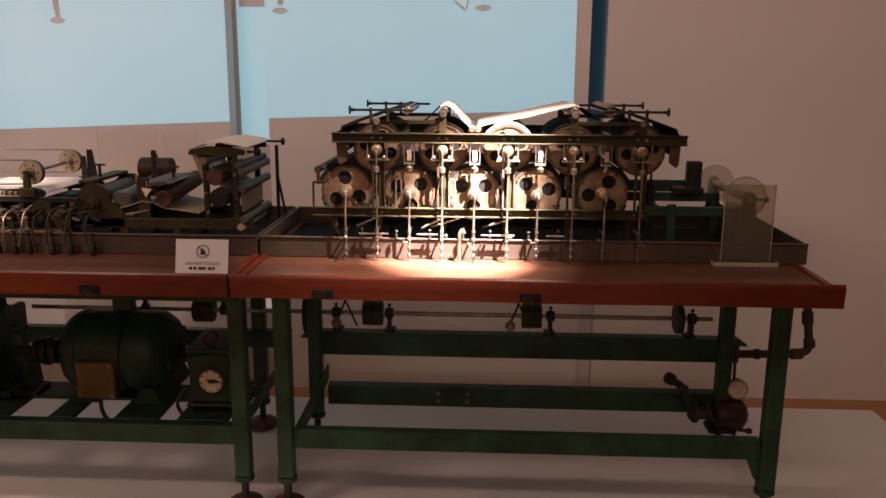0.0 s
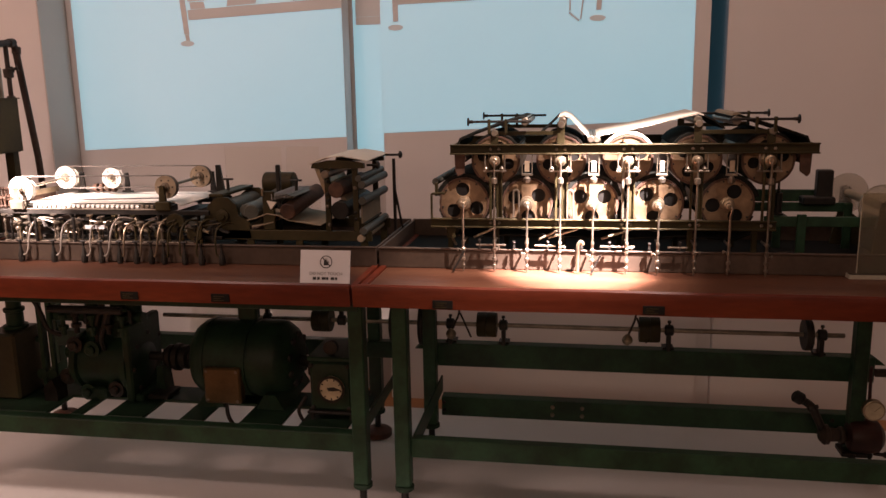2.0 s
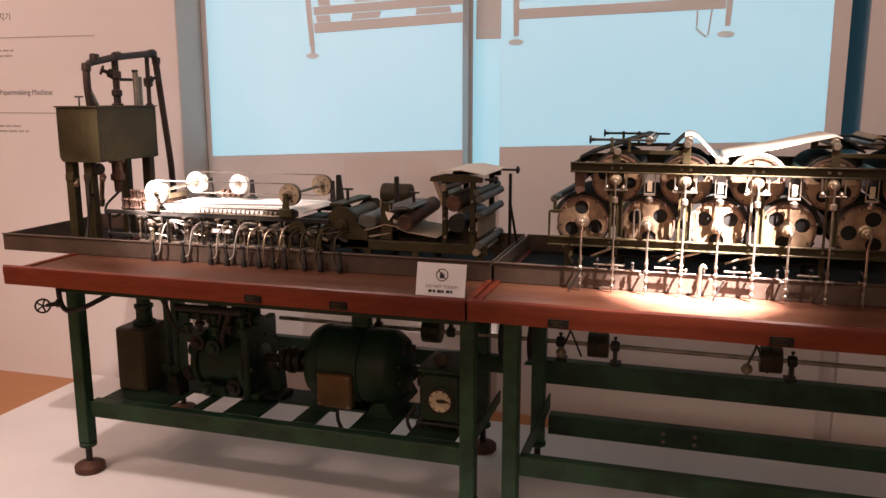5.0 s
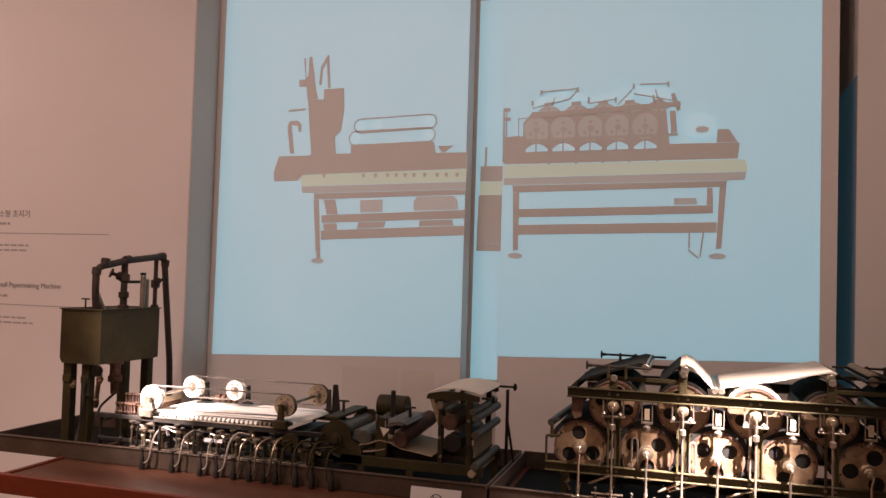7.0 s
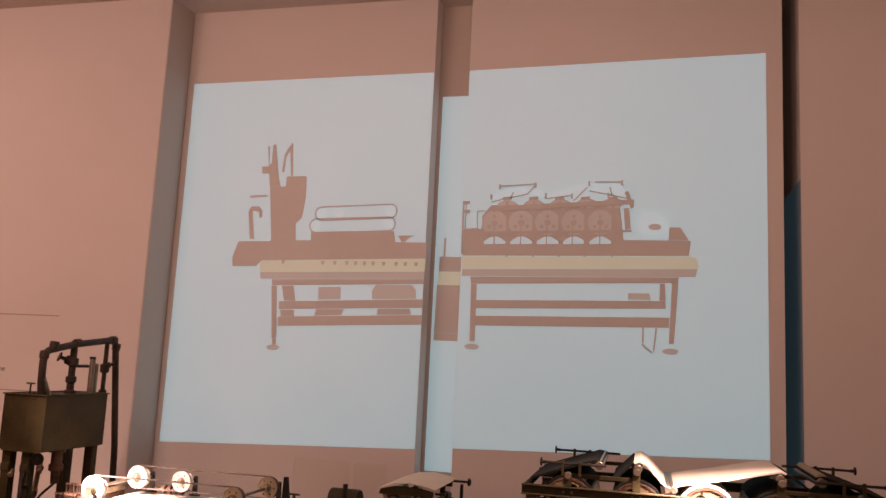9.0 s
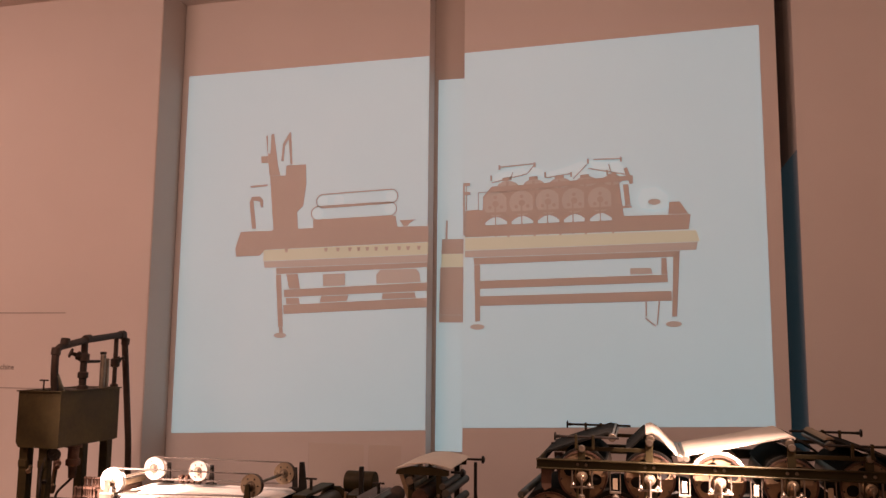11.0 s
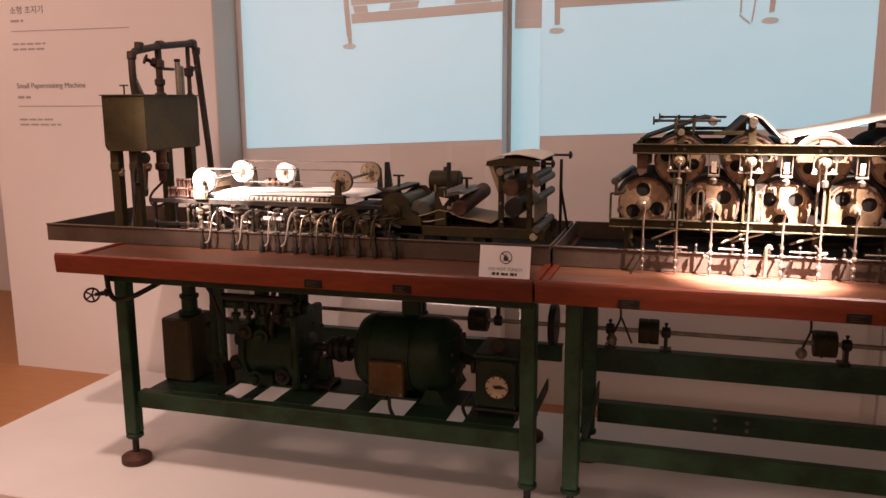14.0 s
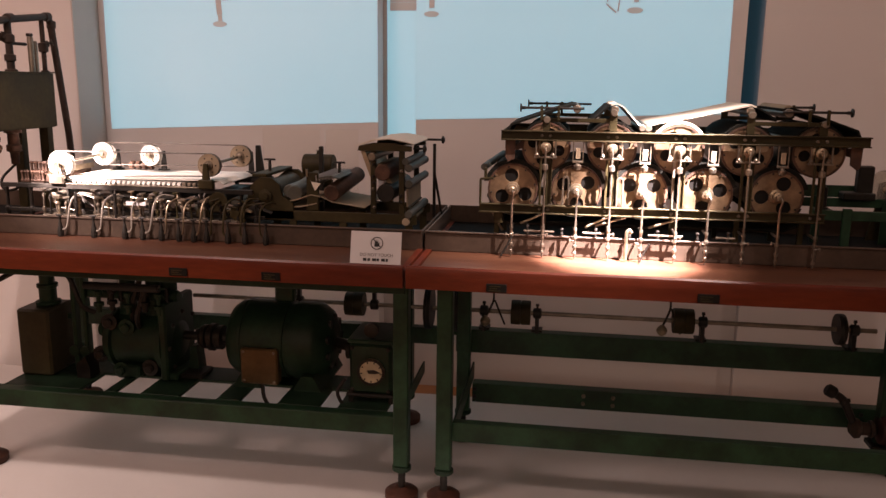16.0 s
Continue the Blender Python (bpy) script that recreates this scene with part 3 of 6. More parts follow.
panel_text = thing("wall_text_lettering", (-3.0, TY - 0.001, 1.3), "grey exhibit lettering with thin rules on the white wall pier", "lettering")
words("title_korean", "소형 초지기", -3.295, 1.741, 0.041, MIDINK, panel_text, TY - 0.001)
words("title_english", "Small Papermaking Machine", -3.295, 1.385, 0.0365, MIDINK, panel_text, TY - 0.001)
for x0, x1, z, h in ((-3.295, -3.22, 1.700, 0.016), (-3.295, -3.10, 1.592, 0.012), (-3.295, -3.11, 1.567, 0.012), (-3.295, -3.20, 1.335, 0.016), (-3.295, -3.09, 1.228, 0.012), (-3.295, -3.05, 1.203, 0.012)):
    bm, x = B(), x0
    while x < x1 - 0.01:
        w = random.uniform(0.022, 0.055)
        box(bm, x, min(x + w, x1), TY - 0.0012, TY - 0.0002, z, z + h * 0.75)
        x += w + 0.009
    part("text_line", bm, GREYINK, panel_text, smooth=False)
for z, x1 in ((1.655, -2.62), (1.295, -2.64)):
    part("rule", box(B(), -3.295, x1, TY - 0.0012, TY - 0.0002, z, z + 0.0045), GREYINK, panel_text, smooth=False)

# ---- the two tables ----
RY = 2.377      # front of the red rim
BKY = 3.30


def table(x0, x1, legs, label, back):
    t = thing("machine_table", ((x0 + x1) / 2, 2.8, 0), label, "table", "tables under the machine")
    part("tabletop", box(B(), x0 + 0.02, x1 - 0.02, RY + 0.022, BKY - 0.02, 0.768, 0.801, 0.002), REDTOP, t, "worn red-brown wooden top")
    bm = B()
    # rim board with a rounded, slightly hollow front
    n = 60
    prof = [(0.0, 0.760), (-0.002, 0.786), (-0.004, 0.808), (-0.002, 0.820), (0.003, 0.825), (0.009, 0.824), (0.012, 0.819), (0.0215, 0.8025), (0.0215, 0.760)]
    rows = []
    for k in range(n + 1):
        x = x0 + (x1 - x0) * k / n
        w = 0.0016 * noise.noise((x * 3.1, 0.3, 0))
        rows.append([bm.verts.new((x, RY + a, b + w)) for a, b in prof])
    for a, b in zip(rows, rows[1:]):
        for i in range(len(prof)):
            j = (i + 1) % len(prof)
            bm.faces.new((a[i], b[i], b[j], a[j]))
    bm.faces.new(rows[0])
    bm.faces.new(rows[-1][::-1])
    bmesh.ops.recalc_face_normals(bm, faces=bm.faces)
    part("front_rim", bm, RED, t, "scuffed red lacquered rim board")
    for a in (x0, x1 - 0.0195):
        part("end_rim", box(B(), a, a + 0.0195, RY + 0.022, BKY, 0.762, 0.807, 0.002), RED, t)
    part("back_rim", box(B(), x0 + 0.02, x1 - 0.02, BKY - 0.0195, BKY, 0.762, 0.824, 0.004), RED, t)
    part("underframe", box(B(), legs[0] - 0.06, legs[1] + 0.04, 2.555, 3.26, 0.715, 0.767, 0.003), GREEN2, t, "dark green steel underframe")
    for x in legs:
        for y in (2.604, back):
            x = x - 0.1 if y > 3.15 and x > -1 else x
            lg = part("leg", box(B(), x - 0.024, x + 0.024, y - 0.024, y + 0.024, 0.115, 0.7145, 0.004), GREEN, t, "green painted square steel leg")
            part("leg_collar", cyl(B(), (x, y, 0.098), (x, y, 0.1146), 0.031, 16, 0.003), GREEN2, lg)
            part("threaded_stem", lathe(B(), (x, y, 0.036), (x, y, 0.098), [(0.006 * k, 0.011 + 0.0015 * (k % 2)) for k in range(11)], 12), IRON, lg)
            part("foot_pad", lathe(B(), (x, y, 0.0), (x, y, 0.04), [(0, 0.050), (0.004, 0.054), (0.024, 0.054), (0.030, 0.047), (0.034, 0.026), (0.04, 0.018)], 24), MAROON, lg, "dark red-brown round levelling foot")
    return t


tl = table(-2.09, -0.497, (-2.01, -0.545), "long red-rimmed machine table on green steel legs with motor shelf", 3.2)
tr = table(-0.489, 1.145, (-0.408, 1.075), "long red-rimmed machine table on green steel legs with open rails", 3.09)


def rail(t, name, x0, x1, y0, y1, z0, z1, m=GREEN, lip=True):
    """An angle-iron rail with its web upright."""
    bm = box(B(), x0, x1, y0, y0 + 0.007, z0, z1, 0.0015)
    if lip:
        box(bm, x0, x1, y0 + 0.0065, y1, z1 - 0.007, z1, 0.0015)
    return part(name, bm, m, t)


# rails of the open table
rail(tr, "front_rail", -0.383, 1.05, 2.60, 2.635, 0.210, 0.273)
rail(tr, "back_rail", -0.45, 1.157, 3.18, 3.23, 0.309, 0.399)
rail(tr, "back_rail", -0.384, 1.15, 3.18, 3.23, 0.108, 0.184)
part("side_rail", box(B(), -0.383, -0.377, 2.636, 3.179, 0.210, 0.273, 0.0015), GREEN, tr)
part("gusset", prism(B(), [(1.05, 0.2095), (1.05, 0.135), (1.036, 0.15), (1.012, 0.2095)], 2.602, 2.608), GREEN, tr)
part("end_ear", prism(B(), [(1.157, 0.399), (1.19, 0.374), (1.157, 0.374)], 3.18, 3.22), GREEN, tr)
part("end_ear", prism(B(), [(-0.45, 0.399), (-0.485, 0.374), (-0.45, 0.374)], 3.18, 3.22), GREEN, tr)
for x in (-0.375, 0.04, 0.15, 1.03):
    bm = B()
    for dz in (0.0, 0.03):
        lathe(bm, (x, 3.1795, 0.132 + dz), (x, 3.171, 0.132 + dz), [(0, 0.008), (0.006, 0.008), (0.0085, 0.005)], 6)
    part("bolt", bm, STEEL if abs(x - 0.1) < 0.1 else IRON, tr)
# shelf of the motor table
rail(tl, "front_rail", -1.985, -0.57, 2.60, 2.645, 0.216, 0.2755)
rail(tl, "upper_back_rail", -1.985, -0.52, 3.17, 3.21, 0.335, 0.399)
part("apron", box(B(), -2.05, -0.53, 2.570, 2.579, 0.690, 0.7145, 0.002), GREEN2, tl, "dark green steel apron under the rim")
for x in (-1.985, -0.576):
    part("side_rail", box(B(), x, x + 0.006, 2.646, 3.175, 0.216, 0.2645, 0.0015), GREEN, tl)
part("shelf_plate", box(B(), -1.978, -0.577, 2.805, 2.935, 0.2655, 0.2757, 0.002), GREEN2, tl, "dark green steel shelf plate")
for x0, x1 in ((-1.96, -1.68), (-1.59, -1.55), (-1.46, -1.32), (-1.188, -1.105), (-0.975, -0.83), (-0.77, -0.605)):
    part("cross_slat", box(B(), x0, x1, 2.646, 2.8045, 0.2655, 0.2757, 0.002), GREEN2, tl)

# name plates on the red rims
for x, t in ((-1.158, tl), (-0.878, tl), (-0.236, tr), (0.322, tr)):
    z = 0.781 if x < -0.3 else 0.779
    p = part("name_plate", box(B(), x - 0.028, x + 0.028, RY - 0.005, RY - 0.0025, z - 0.016, z + 0.008, 0.001), TRAYIN, t, "small dark metal name plate")
    bm = B()
    for k in range(3):
        box(bm, x - 0.02, x + 0.012 - 0.01 * (k % 2), RY - 0.0058, RY - 0.0049, z - 0.0125 + 0.006 * k, z - 0.0100 + 0.006 * k)
    part("plate_line", bm, OLIVE, p, smooth=False)


def trough(x0, x1, y0, y1, label, left=0.0):
    t = thing("drip_trough", ((x0 + x1) / 2, y0, 0.8015), label, "trough")
    part("trough_front", box(B(), x0, x1, y0, y0 + 0.007, 0.8015, 0.860, 0.002), TRAY, t)
    part("trough_lip", box(B(), x0, x1, y0 - 0.004, y0 + 0.011, 0.8605, 0.866, 0.0015), TRAY, t)
    part("trough_back", box(B(), x0, x1, y1 - 0.007, y1, 0.8015, 0.866, 0.002), TRAY, t)
    for a in (x0, x1 - 0.007):
        part("trough_end", box(B(), a, a + 0.007, y0 + 0.0115, y1 - 0.0075, 0.8015, 0.864, 0.002), TRAY, t)
    part("trough_floor", box(B(), x0 + 0.008, x1 - 0.008, y0 + 0.008, y1 - 0.008, 0.8025, 0.8035), TRAYIN, t, "black trough floor", False)
    return t


trough(-2.41, -0.50, 2.70, 3.25, "long dark sheet-metal trough under the wire section")
trough(-0.492, 1.17, 2.70, 3.25, "long dark sheet-metal trough under the drying cylinders")

# ---- drying section ----
dry = thing("dryer_section", (0.28, 2.8, 0.84), "two-tier paper dryer with ten drilled steel cylinders on green rails", "dryer")
FY, BY = 2.60, 3.02     # front and back frames
LX = [-0.205, -0.013, 0.18, 0.368, 0.567]
UX = [-0.108, 0.087, 0.281, 0.474, 0.673]
LZ, UZ = 1.042, 1.172


def channel(bm, x0, x1, y, z0, z1, d=0.016, t=0.004):
    """A channel iron along x, open to the front."""
    box(bm, x0, x1, y + d - t, y + d, z0, z1, 0.0008)
    box(bm, x0, x1, y, y + d - t, z0, z0 + t, 0.0008)
    box(bm, x0, x1, y, y + d - t, z1 - t, z1, 0.0008)
    return bm


for y in (FY, BY):
    part("upper_rail", channel(B(), -0.243, 0.803, y, 1.191, 1.221), OLIVE, dry, "olive green channel rail")
    part("lower_rail", channel(B(), -0.305, 0.70, y, 0.970, 0.998), OLIVE, dry, "olive green channel rail")
for x in (-0.243, 0.799):
    part("tie_bar", box(B(), x, x + 0.004, FY + 0.0165, BY - 0.001, 1.195, 1.217, 0.001), OLIVE, dry)


def cylinder(x, z, r, upper):
    y0, y1 = 2.637, 2.985
    c = part("cylinder", lathe(B(), (x, y0 + 0.004, z), (x, y1, z), [(0, r - 0.012), (0.0, r - 0.001), (0.003, r), (y1 - y0 - 0.012, r), (y1 - y0 - 0.008, r - 0.001), (y1 - y0 - 0.008, r - 0.012)], 48), STEEL, dry, "polished steel drying cylinder")
    turn = random.uniform(0, 2.1)
    hr = r * 0.225
    holes = [(r * 0.55 * math.cos(turn + a), r * 0.55 * math.sin(turn + a), hr) for a in (0, math.pi / 2, math.pi, -math.pi / 2)] if upper else \
        [(r * 0.53 * math.cos(math.pi / 2 + off + a), r * 0.53 * math.sin(math.pi / 2 + off + a), hr * 1.2) for off in [{-0.205: 0.12, -0.013: 1.13, 0.18: 1.05, 0.368: 0.84, 0.567: -0.45}[x]] for a in (0, 2.094, 4.189)]
    part("end_plate", holed_disc(B(), x, z, y0 - 0.002, y0 + 0.002, r - 0.003, holes), CASTING, c, "tarnished bronze end plate with round holes")
    for k in range(8):
        a = 2 * math.pi * k / 8 + 0.2
        bm = lathe(B(), (x + (r - 0.010) * math.cos(a), y0 - 0.002, z + (r - 0.010) * math.sin(a)), (x + (r - 0.010) * math.cos(a), y0 - 0.006, z + (r - 0.010) * math.sin(a)), [(0, 0.0032), (0.004, 0.0025)], 6)
        part("rim_bolt", bm, IRON, c)
    part("rim_ring", holed_disc(B(), x, z, y0 - 0.0045, y0 - 0.0022, r - 0.0005, [(0, 0, r - 0.006)], 48), RUST, c, "dark turned rim")
    # black disc in place of the shade behind the holes
    part("hole_shade", cyl(B(), (x, y0 + 0.0022, z), (x, y0 + 0.0036, z), r - 0.012, 32), TRAYIN, c)
    # bearing housing, gland nut and shaft end
    part("hub", lathe(B(), (x, y0 - 0.002, z), (x, FY - 0.02, z), [(0, 0.021), (0.006, 0.021), (0.008, 0.014), (0.02, 0.013), (0.022, 0.016), (0.032, 0.016), (0.034, 0.010), (0.048, 0.009), (0.05, 0.007)], 20), BRASS, c, "stepped brass bearing hub")
    return c


for x in LX:
    c = cylinder(x, LZ, 0.0775, False)
    # felt over the top of the lower cylinders
    arc = [(x + 0.0782 * math.cos(a), LZ + 0.0782 * math.sin(a)) for a in [math.radians(165 - 10 * k) for k in range(16)]]
    part("felt_wrap", sheet(B(), arc, 2.632, 2.98, 0.012), FELT, c, "dark woven drying felt")
for x in UX:
    c = cylinder(x, UZ, 0.074, True)
    arc = [(x + 0.0755 * math.cos(a), UZ + 0.0755 * math.sin(a)) for a in [math.radians(150 - 10 * k) for k in range(13)]]
    part("felt_wrap", sheet(B(), arc, 2.64, 2.98, 0.008 if x == 0.281 else 0.005), FELT if x not in (0.281,) else PAPER, c, "felt over the cylinder crown")

for k, x in enumerate(UX):
    for y in (FY + 0.0165, BY - 0.012):
        bm = box(B(), x + 0.003, x + 0.021, y + 0.006, y + 0.010, 0.9985, 1.1905, 0.0006)
        for a in (x + 0.003, x + 0.0175):
            box(bm, a, a + 0.0035, y, y + 0.0062, 0.9985, 1.1905, 0.0006)
        part("post", bm, OLIVE, dry, "olive channel post")
    part("post", box(B(), x - 0.017, x - 0.010, FY + 0.004, FY + 0.012, 0.9985, 1.1905, 0.001), STEEL if k == 2 else OLIVE, dry)
    # bolt heads where the posts meet the rails
    for z in (0.984, 1.206):
        for dx in (-0.013, 0.012):
            part("rail_bolt", lathe(B(), (x + dx, FY + 0.0118, z), (x + dx, FY + 0.006, z), [(0, 0.005), (0.004, 0.005), (0.0058, 0.003)], 6), STEEL, dry)
    # hanging bearing bracket of the upper shaft
    bm = B()
    for dx in (-0.031, 0.027):
        box(bm, x + dx, x + dx + 0.004, FY + 0.003, FY + 0.011, 1.145, 1.1905, 0.0006)
    box(bm, x - 0.034, x + 0.034, FY + 0.001, FY + 0.013, 1.139, 1.1445, 0.001)
    lathe(bm, (x - 0.026, FY + 0.007, 1.1446), (x - 0.026, FY + 0.007, 1.156), [(0, 0.007), (0.004, 0.008), (0.008, 0.004), (0.0114, 0.003)], 8)
    lathe(bm, (x + 0.021, FY + 0.007, 1.1446), (x + 0.021, FY + 0.007, 1.156), [(0, 0.007), (0.004, 0.008), (0.008, 0.004), (0.0114, 0.003)], 8)
    part("bearing_bracket", bm, STEEL, dry)
    # lubricator cup between the shafts
    if k < 4:
        xm = x + 0.096
        bm = B()
        box(bm, xm - 0.016, xm - 0.013, FY + 0.004, FY + 0.010, 1.135, 1.1905, 0.0005)
        box(bm, xm + 0.013, xm + 0.016, FY + 0.004, FY + 0.010, 1.135, 1.1905, 0.0005)
        box(bm, xm - 0.016, xm + 0.016, FY + 0.002, FY + 0.012, 1.128, 1.1345, 0.0008)
        lathe(bm, (xm, FY + 0.007, 1.106), (xm, FY + 0.007, 1.128), [(0, 0.005), (0.004, 0.010), (0.014, 0.011), (0.018, 0.006), (0.022, 0.005)], 12)
        part("grease_cup", bm, STEEL, dry)
        part("cup_plate", box(B(), xm - 0.007, xm + 0.007, FY + 0.0045, FY + 0.0055, 1.140, 1.172), OLDPAPER, dry, "small faded tag", False)


def steam_rod(x, ztop, hooked):
    """A thin drain pipe with unions and a cock at its foot, in front of the trough."""
    y = 2.585
    bm = B()
    if hooked:
        tube(bm, [(x, FY - 0.016, ztop), (x + 0.004, y - 0.014, ztop - 0.004), (x, y, ztop - 0.03), (x, y, 0.905)], 0.0034, 8, 0.012)
    else:
        tube(bm, [(x, FY - 0.016, ztop), (x, y - 0.004, ztop - 0.006), (x, y, ztop - 0.03), (x, y, 0.905)], 0.0031, 8, 0.012)
    p = part("drain_pipe", bm, STEEL, dry, "thin bright drain pipe")
    bm = B()
    lathe(bm, (x, y, 0.840), (x, y, 0.935), [(0, 0.0025), (0.012, 0.003), (0.014, 0.0055), (0.02, 0.0055), (0.022, 0.0035), (0.032, 0.0037), (0.034, 0.0065), (0.042, 0.0065), (0.044, 0.0038), (0.06, 0.004), (0.062, 0.0068), (0.07, 0.0068), (0.073, 0.0045), (0.086, 0.0045), (0.088, 0.006), (0.095, 0.0055)], 8)
    part("union", bm, STEEL, p)
    bm = B()
    cyl(bm, (x, y, 0.928), (x, 2.66, 0.928), 0.0035, 6)
    part("stay", bm, STEEL, p)
    return p


for x in UX:
    steam_rod(x, UZ, False)
    part("joint", lathe(B(), (x, 2.585, 1.105), (x, 2.585, 1.125), [(0, 0.004), (0.003, 0.009), (0.017, 0.009), (0.02, 0.004)], 8), STEEL, dry)
for x in LX:
    p = steam_rod(x + 0.002, LZ, True)
for k, x in enumerate(sorted(LX + UX)):
    zc = 0.906 + 0.012 * math.sin(2.7 * k)
    bm = cyl(B(), (x - 0.003, 2.579, zc), (x + (0.014 if k % 2 else -0.014), 2.579, zc + 0.004), 0.0019, 6)
    lathe(bm, (x + (0.014 if k % 2 else -0.014), 2.579, zc - 0.004), (x + (0.014 if k % 2 else -0.014), 2.579, zc + 0.006), [(0, 0.002), (0.003, 0.0032), (0.007, 0.0032), (0.01, 0.002)], 8)
    part("cock_handle", bm, STEEL, dry, "short bright cock handle")
for x in LX:
    # slack felt loops that show under the lower rail
    arc = [(x + 0.0785 * math.cos(a), LZ + 0.0785 * math.sin(a)) for a in [math.radians(205 + 10 * k) for k in range(14)]]
    part("felt_loop", sheet(B(), arc[::-1], 2.634, 2.98, 0.004), FELT, dry, "dark felt under the cylinder")
part("bypass_pipe", tube(B(), [(0.14, 2.585, 0.845), (0.14, 2.585, 0.925), (0.148, 2.585, 0.937), (0.156, 2.585, 0.925)], 0.0055, 8, 0.006), BRASS, dry)
for x in (-0.205, 0.18):
    part("cock_lever", tube(B(), [(x + 0.006, 2.575, 0.905), (x - 0.008, 2.565, 0.875), (x - 0.026, 2.56, 0.845)] if x < 0 else [(x + 0.026, 2.56, 0.90), (x + 0.012, 2.565, 0.87), (x + 0.0, 2.56, 0.842)], 0.003, 6), IRON, dry)
# long valve rod along the trough lip with small fittings
for x0, x1 in ((-0.165, -0.075), (0.012, 0.075), (0.205, 0.305), (0.40, 0.455)):
    part("valve_rod", cyl(B(), (x0, 2.60, 0.918), (x1, 2.60, 0.918), 0.0032, 8), STEEL, dry)
for k in range(7):
    x = -0.15 + 0.098 * k + random.uniform(-0.01, 0.01)
    h = random.uniform(0.008, 0.016)
    part("fitting", lathe(B(), (x, 2.60, 0.908), (x, 2.60, 0.914 + h + 0.008), [(0, 0.004), (0.006, 0.005), (0.01, 0.003), (h + 0.006, 0.003), (h + 0.01, 0.0055), (h + 0.014, 0.0035)], 8), IRON, dry)
for x0, z0, x1, z1 in ((-0.18, 0.93, -0.06, 0.985), (0.02, 0.925, 0.10, 0.965), (0.21, 0.93, 0.33, 0.972), (0.14, 0.96, 0.05, 0.93), (-0.27, 0.968, -0.235, 0.905)):
    part("pipe_run", cyl(B(), (x0, 2.66, z0), (x1, 2.66, z1), 0.004, 8), BRASS, dry)
# looped cover between the posts
for x in (0.115, -0.045):
    bm = tube(B(), [(x - 0.008, FY + 0.01, 1.0), (x - 0.008, FY + 0.01, 1.085), (x + 0.008, FY + 0.01, 1.085), (x + 0.010, FY + 0.01, 1.0)], 0.003, 6, 0.012)
    part("loop_bar", bm, STEEL, dry)
# cover over the first lower cylinder and its guard roll
part("hood", sheet(B(), [(-0.275, 1.075), (-0.258, 1.098), (-0.20, 1.112), (-0.155, 1.108)], 2.64, 2.99, 0.003), ROLL, dry, "grey-green sheet hood")
part("guide_roll", cyl(B(), (-0.295, 2.64, 1.105), (-0.262, 2.99, 1.118), 0.011, 14, 0.002), ROLL, dry, "slim grey guide roll")
part("guide_roll", cyl(B(), (-0.272, 2.64, 1.018), (-0.272, 2.99, 1.018), 0.013, 14, 0.002), ROLL, dry)
part("roll_bracket", tube(B(), [(-0.302, 2.608, 0.998), (-0.302, 2.608, 1.072), (-0.262, 2.608, 1.075)], 0.0038, 6, 0.004), OLIVE, dry)
part("roll_bracket", box(B(), -0.292, -0.284, 2.612, 2.63, 1.065, 1.105, 0.001), OLIVE, dry)
part("doctor_bar", box(B(), -0.262, -0.235, 2.64, 2.98, 0.93, 0.97, 0.002, None), OLIVE, dry)
# head frame: short posts and slanting top bars
for x, z in ((-0.108, 1.262), (0.087, 1.285), (0.474, 1.285), (0.673, 1.262)):
    for y in (FY + 0.004, BY):
        part("head_post", box(B(), x - 0.012, x + 0.010, y, y + 0.008, 1.2215, z, 0.001), OLIVE, dry)
    part("bearing_block", lathe(B(), (x, FY - 0.002, z - 0.008), (x, FY + 0.0038, z - 0.008), [(0, 0.009), (0.004, 0.011), (0.0058, 0.011)], 10), STEEL, dry)
for s, x0, x1 in ((1, -0.125, 0.08), (-1, 0.69, 0.48)):
    for y in (FY + 0.0125, BY - 0.006):
        part("head_bar", box(B(), min(x0, x1), max(x0, x1), y, y + 0.005, 1.247, 1.259, 0.001), OLIVE, dry)
# adjusting spindles with knobs on top
for y, xl, xr, z in ((2.60, -0.184, 0.0, 1.288), (2.95, -0.178, 0.03, 1.292)):
    for mirror in (False, True):
        f = (lambda v: 0.555 - v) if mirror else (lambda v: v)
        bm = cyl(B(), (f(xl), y, z), (f(xr), y, z), 0.0038, 8)
        part("spindle", bm, IRON, dry, "threaded adjusting spindle")
        part("spindle_knob", lathe(B(), (f(xl - 0.004), y, z), (f(xl + 0.012), y, z), [(0, 0.012), (0.004, 0.013), (0.006, 0.005), (0.016, 0.005)], 12), IRON, dry)
        for dx in (0.06, 0.11):
            part("spindle_guide", box(B(), f(xl + dx) - 0.004, f(xl + dx) + 0.004, y - 0.005, y + 0.005, z - 0.035, z + 0.007, 0.001), OLIVE, dry)
